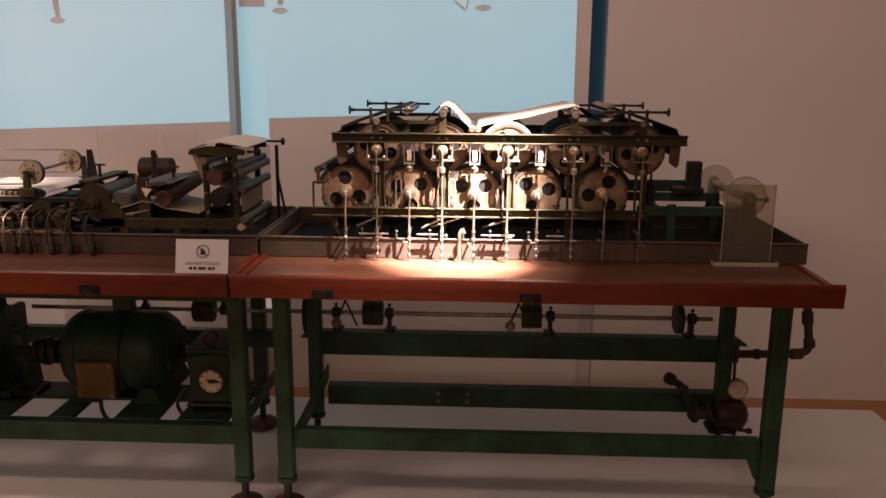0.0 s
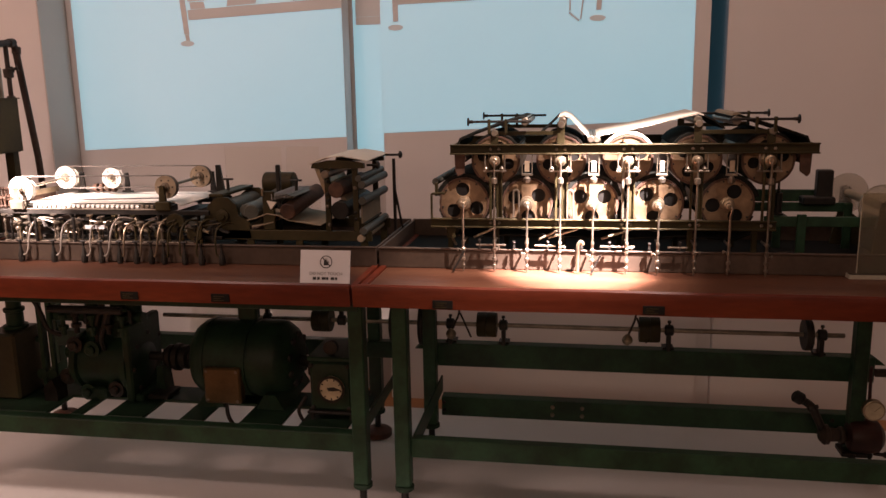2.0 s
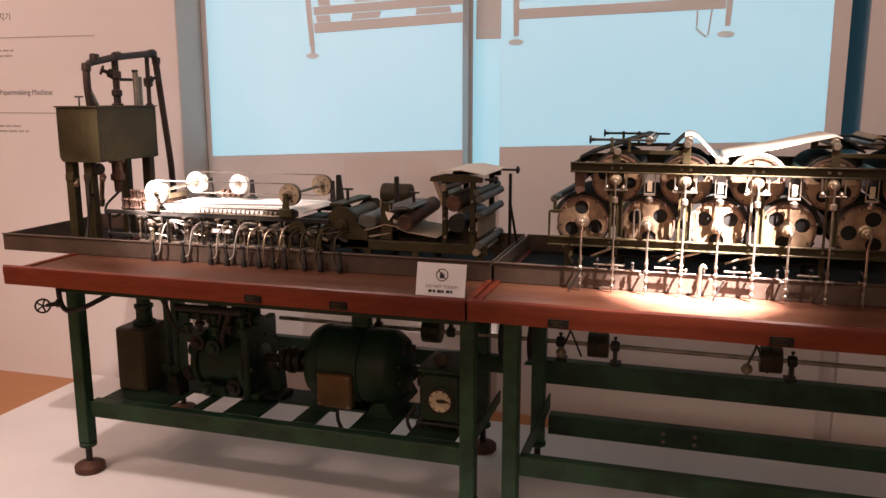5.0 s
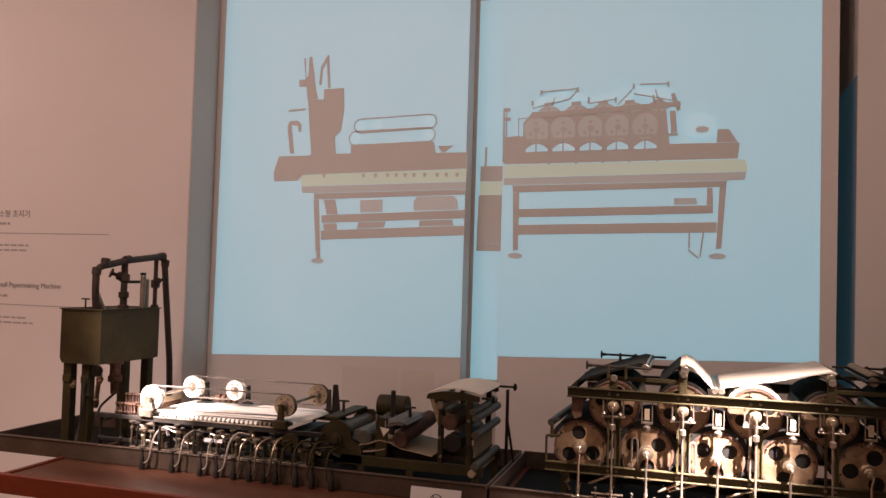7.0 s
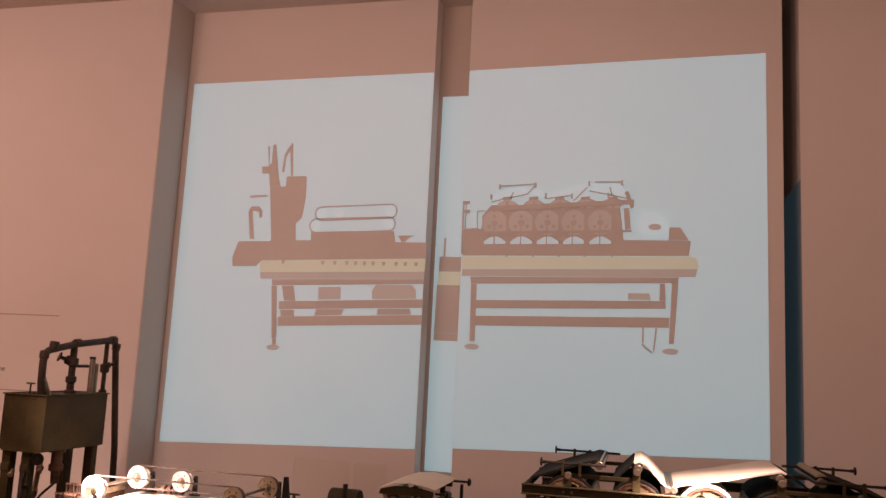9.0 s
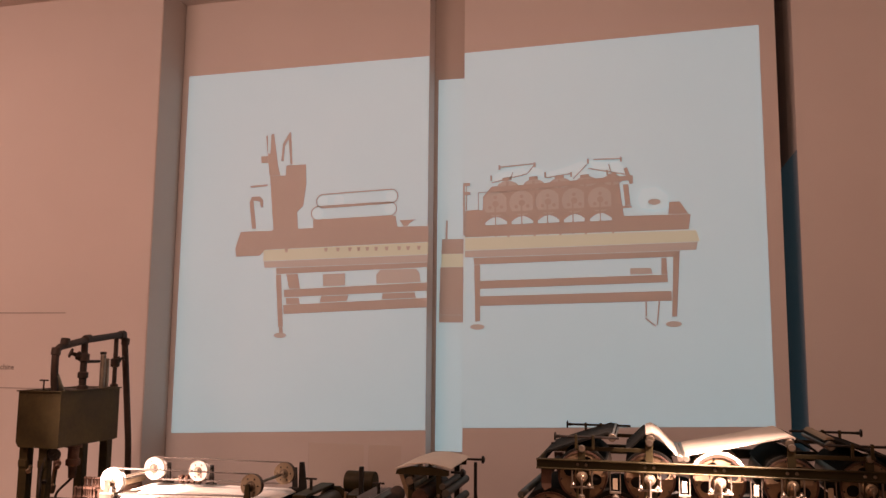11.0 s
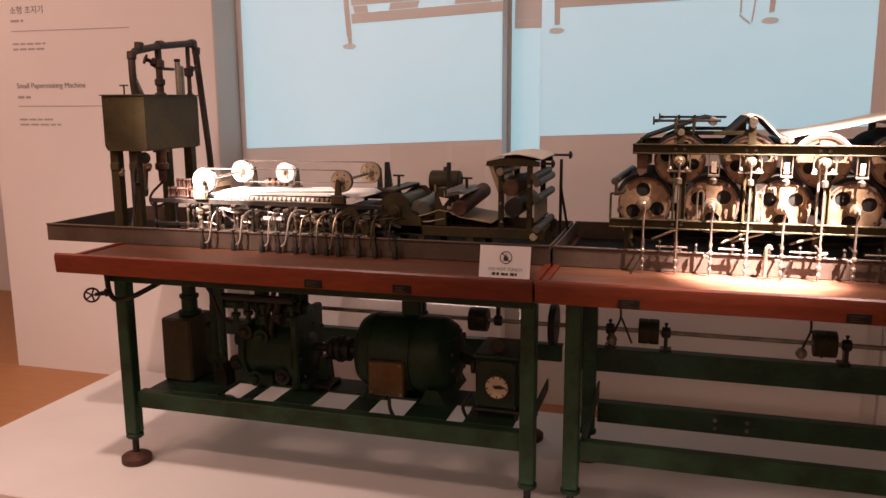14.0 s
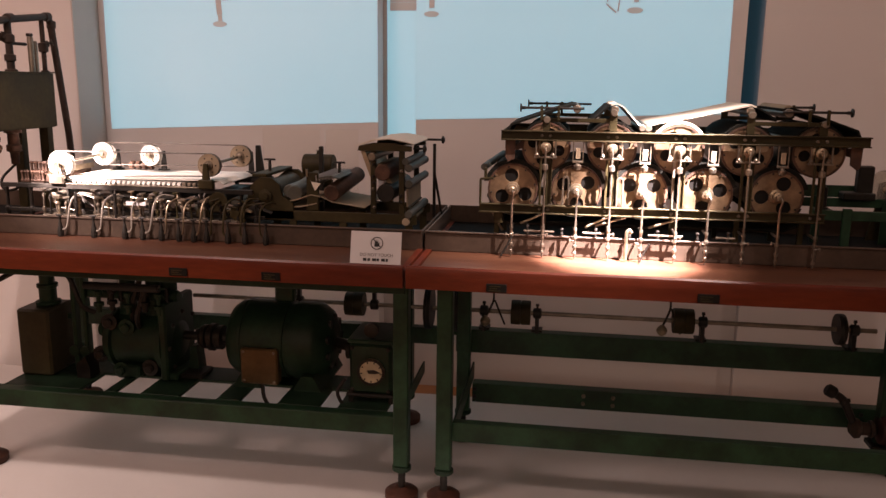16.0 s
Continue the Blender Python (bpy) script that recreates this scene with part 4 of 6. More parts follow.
# felt runs and paper web on top
part("felt_run", sheet(B(), [(-0.225, 1.205), (-0.215, 1.232), (-0.13, 1.262), (-0.035, 1.293), (-0.012, 1.288)], 2.645, 2.98, 0.007), FELT, dry, "dark felt climbing over the guide rolls")
part("felt_run", sheet(B(), [(0.567, 1.288), (0.59, 1.293), (0.69, 1.262), (0.775, 1.232), (0.785, 1.205)], 2.645, 2.98, 0.007), FELT, dry, "dark felt climbing over the guide rolls")
part("felt_run", sheet(B(), [(0.02, 1.242), (0.045, 1.264), (0.077, 1.2955)], 2.645, 2.96, 0.005), FELT, dry, "dark felt before the paper web")
part("felt_run", sheet(B(), [(0.492, 1.2955), (0.52, 1.282), (0.55, 1.258)], 2.645, 2.96, 0.005), FELT, dry, "dark felt after the paper web")
part("paper_web", sheet(B(), [(0.079, 1.296), (0.094, 1.301), (0.112, 1.293), (0.165, 1.238), (0.172, 1.226)], 2.64, 2.965, 0.0045), PAPER, dry, "bright white paper web")
part("paper_web", sheet(B(), [(0.186, 1.222), (0.192, 1.238), (0.205, 1.243), (0.33, 1.268), (0.45, 1.296), (0.478, 1.302), (0.49, 1.297)], 2.64, 2.965, 0.0045), PAPER, dry, "bright white paper web")
for x, z, r in ((-0.02, 1.285, 0.012), (0.09, 1.285, 0.012), (0.173, 1.232, 0.010), (0.19, 1.232, 0.010), (0.474, 1.286, 0.012), (0.58, 1.283, 0.013), (-0.215, 1.17, 0.012), (0.775, 1.17, 0.013)):
    part("guide_roll", cyl(B(), (x, 2.628, z), (x, 2.992, z), r, 16, 0.002), STEEL if z > 1.2 else RUST, dry, "slim steel guide roll")
part("blank_roll", cyl(B(), (0.585, 2.66, 1.291), (0.585, 2.97, 1.291), 0.015, 16, 0.002), OLDPAPER, dry)
for x, s in ((-0.215, 1), (0.770, -1)):
    part("end_hanger", prism(B(), [(x - 0.016, 1.19), (x + 0.016, 1.19), (x + 0.014, 1.135), (x - 0.006 * s, 1.125), (x - 0.014, 1.14)], FY + 0.017, FY + 0.024), RUST, dry, "rusty end hanger plate")
    part("end_hanger", prism(B(), [(x - 0.016, 1.19), (x + 0.016, 1.19), (x + 0.014, 1.135), (x - 0.006 * s, 1.125), (x - 0.014, 1.14)], BY - 0.01, BY - 0.003), RUST, dry)
# legs of the frame down into the trough
for x in (-0.255, -0.11, 0.09, 0.28, 0.47, 0.655):
    for y in (FY + 0.07, BY):
        part("frame_foot", box(B(), x - 0.008, x + 0.008, y, y + 0.012, 0.8385, 0.9698, 0.001), OLIVE, dry)
# dark lower felt slung under the cylinders
part("lower_felt", sheet(B(), [(-0.285, 0.985), (-0.26, 0.94), (-0.20, 0.925), (0.0, 0.935), (0.25, 0.925), (0.45, 0.935), (0.60, 0.925), (0.66, 0.95)], 2.68, 2.97, 0.004), FELT, dry, "dark slung felt")

# ---- head tank at the wet end ----
tank = thing("head_tank", (-2.054, 2.84, 0.839), "olive sheet-metal head tank on channel legs with looped brown pipes", "tank")
X0, X1, Y0, Y1 = -2.145, -1.965, 2.668, 3.012
part("front_panel", prism(B(), [(X0, 1.19), (X0 + 0.012, 1.172), (X1 - 0.004, 1.172), (X1, 1.178), (X1, 1.372), (X0, 1.372)], Y0, Y0 + 0.005), OLIVE, tank, "olive painted tank front")
part("back_panel", box(B(), X0, X1, Y1 - 0.005, Y1, 1.175, 1.372, 0.001), OLIVE, tank)
part("side_panel", box(B(), X0, X0 + 0.005, Y0 + 0.0052, Y1 - 0.0052, 1.178, 1.372, 0.001), OLIVE, tank)
part("side_panel", box(B(), X1 - 0.005, X1, Y0 + 0.0052, Y1 - 0.0052, 1.178, 1.372, 0.001), OLIVE, tank)
part("bottom_panel", box(B(), X0 + 0.006, X1 - 0.006, Y0 + 0.006, Y1 - 0.006, 1.1725, 1.1775), OLIVE, tank)
bm = B()
for a in ((X0 - 0.006, X1 + 0.006, Y0 - 0.006, Y0 + 0.004), (X0 - 0.006, X1 + 0.006, Y1 - 0.004, Y1 + 0.006), (X0 - 0.006, X0 + 0.004, Y0 + 0.0045, Y1 - 0.0045), (X1 - 0.004, X1 + 0.006, Y0 + 0.0045, Y1 - 0.0045)):
    box(bm, *a, 1.3725, 1.377, 0.001)
part("tank_rim", bm, OLIVE, tank)
part("tank_cover", box(B(), X0 + 0.006, X1 - 0.006, Y0 + 0.16, Y1 - 0.006, 1.36, 1.3715, 0.002), IRON, tank)
for x, y in ((-2.128, 2.695), (-2.045, 2.695), (-2.115, 2.985), (-2.005, 2.985)):
    bm = box(B(), x - 0.018, x + 0.018, y - 0.004, y + 0.004, 0.839, 1.171, 0.001)
    box(bm, x - 0.018, x - 0.013, y + 0.0042, y + 0.028, 0.839, 1.171, 0.001)
    box(bm, x + 0.013, x + 0.018, y + 0.0042, y + 0.028, 0.839, 1.171, 0.001)
    part("leg", bm, OLIVE, tank, "channel-iron leg")
part("outlet", lathe(B(), (-2.0, 2.80, 1.172), (-2.0, 2.80, 1.05), [(0, 0.03), (0.01, 0.03), (0.012, 0.02), (0.05, 0.02), (0.055, 0.026), (0.075, 0.026), (0.08, 0.016), (0.122, 0.014)], 14), RUST, tank)
PX = -2.06
p = part("pipe_loop", tube(B(), [(PX, 2.755, 1.345), (PX, 2.743, 1.43), (PX, 2.743, 1.532), (PX, 2.906, 1.562), (PX, 3.158, 1.590), (PX, 3.225, 1.132), (PX + 0.004, 3.236, 0.86)], 0.0135, 12, 0.035), PIPE, tank, "brown iron pipe looped over the tank")
for y, z in ((2.743, 1.505), (2.79, 1.541), (2.906, 1.566), (3.125, 1.586), (3.165, 1.545)):
    part("pipe_socket", cyl(B(), (PX, y, z), (PX, y + (0.03 if abs(z - 1.505) > 0.03 and z > 1.55 else 0.004), z + 0.028 if z < 1.55 else z + 0.003), 0.0172, 12, 0.002), PIPE, p)
part("hose_end", tube(B(), [(PX, 2.747, 1.43), (PX, 2.765, 1.40), (PX + 0.004, 2.79, 1.352)], 0.0145, 10, 0.02), BRASS, tank, "tan rubber hose end")
part("riser_pipe", lathe(B(), (PX, 2.906, 1.372), (PX, 2.906, 1.575), [(0, 0.022), (0.012, 0.022), (0.014, 0.014), (0.04, 0.014), (0.044, 0.02), (0.064, 0.02), (0.068, 0.013), (0.105, 0.013), (0.11, 0.021), (0.135, 0.021), (0.14, 0.013), (0.203, 0.013)], 14), PIPE, tank)
part("riser_valve", lathe(B(), (PX, 2.900, 1.495), (PX - 0.035, 2.86, 1.515), [(0, 0.012), (0.012, 0.017), (0.024, 0.017), (0.028, 0.008), (0.045, 0.007), (0.046, 0.019), (0.052, 0.019)], 12), PIPE, tank)
part("riser_link", cyl(B(), (PX, 2.91, 1.478), (PX, 3.0, 1.478), 0.006, 8), IRON, tank)
part("riser_pipe", lathe(B(), (PX, 3.105, 1.30), (PX, 3.105, 1.585), [(0, 0.010), (0.05, 0.010), (0.06, 0.016), (0.08, 0.016), (0.085, 0.009), (0.15, 0.009), (0.155, 0.018), (0.185, 0.019), (0.19, 0.009), (0.285, 0.009)], 12), PIPE, tank)
part("riser_valve", lathe(B(), (PX, 3.105, 1.48), (PX + 0.03, 3.13, 1.492), [(0, 0.012), (0.02, 0.013), (0.022, 0.006), (0.034, 0.006), (0.035, 0.014), (0.04, 0.014)], 10), IRON, tank)
for dy, z1 in ((0.0, 1.505), (0.022, 1.49)):
    part("float_tube", lathe(B(), (PX + 0.03, 2.985 + dy, 1.372), (PX + 0.03, 2.985 + dy, z1), [(0, 0.011), (z1 - 1.372 - 0.004, 0.011), (z1 - 1.372, 0.009)], 12), STEEL, tank, "grey steel float tube")
part("tube_cap", box(B(), PX + 0.02, PX + 0.04, 2.975, 2.992, 1.5055, 1.517, 0.002), IRON, tank)
part("tee_handle", cyl(cyl(B(), (-2.10, 2.74, 1.3725), (-2.10, 2.74, 1.408), 0.003, 8), (-2.118, 2.74, 1.411), (-2.082, 2.74, 1.411), 0.003, 8), IRON, tank, "small iron tee handle")
for k, (x, z) in enumerate(((-2.12, 1.10), (-2.05, 1.065), (-2.0, 1.12))):
    part("tank_cock", lathe(B(), (x, 2.72, z), (x + 0.02, 2.69, z - 0.015), [(0, 0.006), (0.01, 0.012), (0.018, 0.012), (0.02, 0.006), (0.034, 0.006), (0.036, 0.010), (0.042, 0.008)], 10), (BRASS, IRON, RUST)[k], tank, "small drain cock under the tank")
for k in range(8):
    x = X0 + 0.012 + (X1 - X0 - 0.024) * k / 7
    part("rivet", lathe(B(), (x, Y0, 1.36), (x, Y0 - 0.0025, 1.36), [(0, 0.0036), (0.0018, 0.003), (0.0025, 0.0012)], 8), OLIVE, tank)
for x in (-2.128, -2.045):
    part("leg_brace", box(B(), x - 0.017, x + 0.017, 2.686, 2.69, 1.10, 1.125, 0.001), OLIVE, tank)
part("level_glass", lathe(B(), (-2.085, 2.80, 0.99), (-2.07, 2.80, 1.12), [(0, 0.009), (0.01, 0.012), (0.03, 0.012), (0.034, 0.009), (0.10, 0.009), (0.104, 0.011), (0.131, 0.011)], 12), BRASS, tank, "brass level gauge tube")
part("hand_wheel", lathe(B(), (-2.02, 2.72, 1.145), (-2.0, 2.70, 1.145), [(0, 0.006), (0.01, 0.006), (0.011, 0.022), (0.017, 0.022), (0.018, 0.005), (0.028, 0.005)], 16), IRON, tank)
part("drop_hose", tube(B(), [(-2.0, 2.80, 1.05), (-2.03, 2.75, 1.00), (-2.015, 2.74, 0.96), (-1.96, 2.74, 0.965), (-1.90, 2.74, 1.03), (-1.87, 2.74, 1.035)], 0.005, 8, 0.03), IRON, tank)
part("drop_hose", tube(B(), [(-2.03, 2.70, 1.15), (-2.045, 2.68, 1.08), (-2.03, 2.67, 1.02), (-2.04, 2.665, 0.93), (-2.03, 2.63, 0.87)], 0.006, 8, 0.03), IRON, tank)

# ---- wire section ----
wire = thing("wire_section", (-1.5, 2.83, 0.839), "papermaking wire section with deckle straps on white wheels and drain hoses", "machine section")
for y in (2.686, 2.985):
    part("side_rail", box(B(), -1.965, -1.06, y, y + 0.012, 0.988, 1.003, 0.001), IRON, wire)
    part("lower_rail", box(B(), -1.955, -1.02, y, y + 0.012, 0.906, 0.918, 0.001), IRON, wire)
    for x in (-1.95, -1.86, -1.72, -1.56, -1.40, -1.24, -1.10):
        part("stand", lathe(B(), (x, y + 0.006, 0.839), (x, y + 0.006, 0.9875), [(0, 0.012), (0.006, 0.012), (0.008, 0.006), (0.06, 0.006), (0.066, 0.010), (0.08, 0.010), (0.085, 0.006), (0.14, 0.006), (0.1485, 0.009)], 10), IRON, wire)
part("wire_cloth", sheet(B(), [(-1.76, 0.985), (-1.768, 1.0), (-1.76, 1.016), (-1.74, 1.022), (-1.25, 1.026), (-1.19, 1.026), (-1.17, 1.015)], 2.712, 2.972, 0.003), WIRE, wire, "bright woven wire cloth")
part("wire_edge", box(B(), -1.74, -1.20, 2.704, 2.711, 1.012, 1.0185, 0.001), FELT, wire)
for k in range(26):
    x = -1.70 + 0.018 * k
    part("table_roll", cyl(B(), (x, 2.699, 1.0135), (x, 2.985, 1.0135), 0.0066, 10, 0.001), WHEELW if k < 22 else STEEL, wire)
part("roll_bar", box(B(), -1.725, -1.23, 2.684, 2.6985, 1.0035, 1.0075, 0.001), STEEL, wire)


def deckle_wheel(x, y, z, r, m):
    w = part("wheel", lathe(B(), (x, y - 0.010, z), (x, y + 0.012, z), [(0, r * 0.40), (0.001, r * 0.86), (0.0, r * 0.88), (0.0, r), (0.003, r), (0.005, r * 0.93), (0.017, r * 0.93), (0.019, r), (0.022, r), (0.022, r * 0.5)], 32), m, wire, "white painted grooved strap wheel")
    part("hub", lathe(B(), (x, y - 0.010, z), (x, y - 0.024, z), [(0, r * 0.42), (0.004, r * 0.40), (0.005, r * 0.24), (0.012, r * 0.22), (0.014, r * 0.1)], 16), STEEL, w)
    for k in range(6):
        a = k * math.pi / 3
        bm = lathe(B(), (x + r * 0.66 * math.cos(a), y - 0.0095, z + r * 0.66 * math.sin(a)), (x + r * 0.66 * math.cos(a), y - 0.012, z + r * 0.66 * math.sin(a)), [(0, 0.003), (0.0025, 0.002)], 6)
        part("bolt", bm, IRON, w)
    return w


W1, W4, W2, W3, W5 = (-1.752, 2.716, 1.070), (-1.217, 2.716, 1.079), (-1.704, 2.90, 1.090), (-1.522, 2.90, 1.088), (-1.182, 2.90, 1.094)
for c, r in ((W1, 0.044), (W4, 0.038), (W2, 0.041), (W3, 0.037), (W5, 0.038)):
    deckle_wheel(*c, r, WHEELW if c in (W1, W2, W3) else OLDPAPER)
for a, b, r in ((W1, W4, 0.037), (W2, W5, 0.0365)):
    part("deckle_strap", ring_belt(B(), (a[0], a[2]), 0.041 if a is W1 else 0.0385, (b[0], b[2]), 0.0357, a[1] - 0.005, a[1] + 0.008, 0.003, 12), BELT, wire, "long flat deckle strap")
for a, b in ((W1, W2), (W4, W5)):
    part("cross_shaft", cyl(B(), (a[0], a[1] - 0.03, a[2]), (b[0], b[1] + 0.02, b[2]), 0.005, 10), STEEL, wire)
for c in (W1, W4):
    bm = box(B(), c[0] - 0.026, c[0] + 0.026, 2.675, 2.692, 1.0035, 1.034, 0.003)
    prism(bm, [(c[0] - 0.012, 1.0345), (c[0] + 0.012, 1.0345), (c[0] + 0.006, c[2] + 0.008), (c[0] - 0.006, c[2] + 0.008)], 2.678, 2.688)
    part("wheel_stand", bm, OLIVE if c is W4 else STEEL, wire)
for c in (W2, W3, W5):
    bm = box(B(), c[0] - 0.022, c[0] + 0.022, 2.985, 2.997, 1.0035, 1.03, 0.002)
    prism(bm, [(c[0] - 0.01, 1.0305), (c[0] + 0.01, 1.0305), (c[0] + 0.006, c[2] + 0.008), (c[0] - 0.006, c[2] + 0.008)], 2.987, 2.995)
    cyl(bm, (c[0], 2.91, c[2]), (c[0], 2.9865, c[2]), 0.005, 8)
    part("wheel_stand", bm, IRON, wire)
part("corner_plate", prism(B(), [(-1.165, 1.0035), (-1.10, 1.0035), (-1.112, 1.035), (-1.125, 1.13), (-1.14, 1.13), (-1.142, 1.04)], 2.93, 2.942), IRON, wire, "dark upright corner plate")
for k in range(4):
    part("dandy_disc", cyl(B(), (-1.63 + 0.024 * k, 2.95, 1.046), (-1.615 + 0.024 * k, 2.95, 1.046), 0.016, 14, 0.002), RUST, wire)
part("dandy_shaft", cyl(B(), (-1.66, 2.95, 1.046), (-1.52, 2.95, 1.046), 0.006, 8), STEEL, wire)
# breast box left of the wire
part("breast_box", box(B(), -1.90, -1.795, 2.72, 2.96, 1.0035, 1.03, 0.003), RUST, wire)
for k in range(14):
    bm = B()
    x, y = -1.90 + 0.011 * (k % 8) + random.uniform(-0.003, 0.003), 2.715 + 0.05 * (k // 8)
    lathe(bm, (x, y, 1.0035 if k // 8 == 0 else 1.03), (x, y, 1.05), [(0, 0.006), (0.006, 0.008), (0.012, 0.004), (0.03, 0.0045), (0.034, 0.007), (0.04, 0.005)], 8)
    part("set_screw", bm, RUST, wire)
part("slice_rail", box(B(), -1.80, -1.79, 2.71, 2.97, 1.0305, 1.05, 0.001), BRASS, wire)
# suction boxes and return rolls below the wire
for x, z in ((-1.78, 0.955), (-1.60, 0.935), (-1.43, 0.95), (-1.25, 0.94), (-1.12, 0.96)):
    part("return_roll", cyl(B(), (x, 2.69, z), (x, 2.98, z), 0.017, 16, 0.002), STEEL if x < -1.3 else ROLL, wire)
for x in (-1.52, -1.35, -1.2):
    part("suction_box", box(B(), x - 0.035, x + 0.035, 2.70, 2.97, 0.962, 0.985, 0.003), IRON, wire)
for k in range(8):
    x = -1.74 + 0.075 * k
    bm = lathe(B(), (x, 2.655, 0.905), (x, 2.655, 0.975), [(0, 0.011), (0.004, 0.012), (0.008, 0.005), (0.03, 0.0045), (0.034, 0.008), (0.04, 0.008), (0.044, 0.0045), (0.056, 0.0045), (0.058, 0.014), (0.064, 0.014), (0.067, 0.006)], 10)
    part("wing_valve", bm, STEEL, wire, "small bright screw valve")
part("valve_board", box(B(), -1.79, -1.10, 2.645, 2.684, 0.899, 0.9045, 0.001), STEEL, wire)
for k in range(10):
    x = -1.05 - 0.07 * k
    part("suction_tube", tube(B(), [(x, 2.70, 0.975), (x + 0.02, 2.69, 0.94), (x + 0.055, 2.69, 0.93)], 0.006, 6, 0.015), BRASS if k % 3 else IRON, wire)
HX = [-1.707, -1.586, -1.476, -1.413, -1.347, -1.287, -1.235, -1.19, -1.118, -1.06, -0.99]
for k, x in enumerate(HX):
    s = 0.03 if k < 4 else (0.02 if k < 8 else -0.015)
    wob = math.sin(2.3 * k + 0.7)
    # first four hoses get the paler colour that imitates the spot's light
    h = part("drain_hose", tube(B(), [(x + s + 0.03 + 0.012 * wob, 2.70, 0.966 + 0.006 * wob), (x + s + 0.01, 2.665, 0.976 + 0.008 * wob), (x + s - 0.002 + 0.006 * wob, 2.63, 0.955), (x + s + 0.005 * wob, 2.612, 0.91), (x + s - 0.004, 2.612, 0.866), (x + 0.004, 2.612, 0.860)], 0.0032 + 0.0004 * wob, 8, 0.022), HOSE if k < 4 else BRASS if k < 7 else OLIVE, wire, "curved rubber drain hose")
    part("drain_cock", lathe(B(), (x, 2.612, 0.8395), (x, 2.612, 0.908), [(0, 0.010), (0.014, 0.011), (0.028, 0.009), (0.036, 0.006), (0.044, 0.006), (0.048, 0.004), (0.06, 0.0035), (0.0605, 0.0055), (0.0685, 0.005)], 10), IRON, h, "small dark drain cock")
    if k < 9:
        part("cock_key", cyl(B(), (x - 0.011, 2.612, 0.910), (x + 0.011, 2.612, 0.912), 0.003, 6), IRON, h)
for x in (-1.66, -1.52):
    part("pointer_stay", box(B(), x - 0.004, x + 0.004, 2.636, 2.642, 0.845, 0.985, 0.001), IRON, wire)

# screw posts, stop cocks and link rods crowded between the wire and the trough
rng = random.Random(5)
for k in range(26):
    x, y = -1.80 + 0.030 * k + rng.uniform(-0.008, 0.008), 2.652 + rng.uniform(0, 0.02)
    z0, z1 = rng.uniform(0.866, 0.9), rng.uniform(0.955, 0.992)
    n = z1 - z0
    bm = lathe(B(), (x, y, z0), (x + rng.uniform(-0.006, 0.006), y, z1), [(0, 0.003), (n * 0.2, 0.003), (n * 0.22, 0.0062), (n * 0.34, 0.0062), (n * 0.36, 0.003), (n * 0.7, 0.0028), (n * 0.72, 0.0055), (n * 0.8, 0.0055), (n * 0.82, 0.0026), (n - 0.006, 0.0026), (n - 0.005, 0.011), (n, 0.011)], 8)
    part("screw_post", bm, (STEEL, IRON, BRASS)[k % 3] if k < 14 else (OLIVE, IRON)[k % 2], wire, "small knobbed screw post")
for k in range(9):
    x = -1.74 + 0.085 * k + rng.uniform(-0.02, 0.02)
    part("link_rod", cyl(B(), (x, 2.66, rng.uniform(0.91, 0.98)), (x + rng.uniform(0.04, 0.09), 2.66, rng.uniform(0.91, 0.98)), 0.0028, 6), STEEL if k < 5 else OLIVE, wire)
for k in range(2):
    part("maker_plate", box(B(), -1.487 + 0.038 * k, -1.455 + 0.038 * k, 2.649, 2.651, 0.945, 0.958), CARD, wire, "small white maker's tag", False)
for x, z, r in ((-1.17, 0.965, 0.032), (-1.105, 0.93, 0.026), (-1.225, 0.925, 0.022)):
    part("gear_wheel", lathe(B(), (x, 2.672, z), (x, 2.660, z), [(0, r * 0.3), (0.001, r * 0.75), (0.001, r), (0.009, r), (0.0095, r * 0.8), (0.008, r * 0.35), (0.012, r * 0.3)], 20), OLIVE, wire, "small olive gear wheel")

# ---- press section ----
press = thing("press_section", (-0.95, 2.83, 0.839), "dark cast-iron wet press with felt rolls and screw spindles", "machine section")
for y in (2.69, 2.955):
    bm = prism(B(), [(-1.10, 0.91), (-1.09, 0.965), (-1.07, 1.02), (-1.04, 1.045), (-1.0, 1.045), (-0.975, 1.025), (-0.965, 0.985), (-0.93, 0.96), (-0.925, 0.91)], y, y + 0.014)
    part("side_casting", bm, OLIVE, press, "rounded dark olive casting")
    part("boss", lathe(B(), (-1.02, y, 0.985), (-1.02, y - 0.016, 0.985), [(0, 0.022), (0.008, 0.022), (0.010, 0.012), (0.016, 0.011)], 14), OLIVE, press)
    part("boss", lathe(B(), (-1.06, y, 0.935), (-1.06, y - 0.014, 0.935), [(0, 0.018), (0.008, 0.018), (0.010, 0.010), (0.014, 0.009)], 14), IRON, press)
    part("base_rail", box(B(), -1.10, -0.515, y, y + 0.012, 0.905, 0.938, 0.0015), OLIVE, press)
    for x in (-1.08, -0.93, -0.76, -0.54):
        part("foot", box(B(), x - 0.012, x + 0.012, y + 0.001, y + 0.011, 0.839, 0.9045, 0.001), OLIVE, press)
for x, z, r, m in ((-1.02, 1.0, 0.034, ROLL), (-0.99, 0.955, 0.034, STEEL), (-0.945, 1.0, 0.022, ROLL), (-1.075, 0.965, 0.018, ROLL)):
    part("press_roll", cyl(B(), (x, 2.705, z), (x, 2.954, z), r, 24, 0.003), m, press, "grey press roll")
part("felt_roll", cyl(B(), (-0.925, 2.70, 0.995), (-0.925, 2.97, 1.02), 0.026, 20, 0.003), ROLL, press, "grey felt-covered roll")
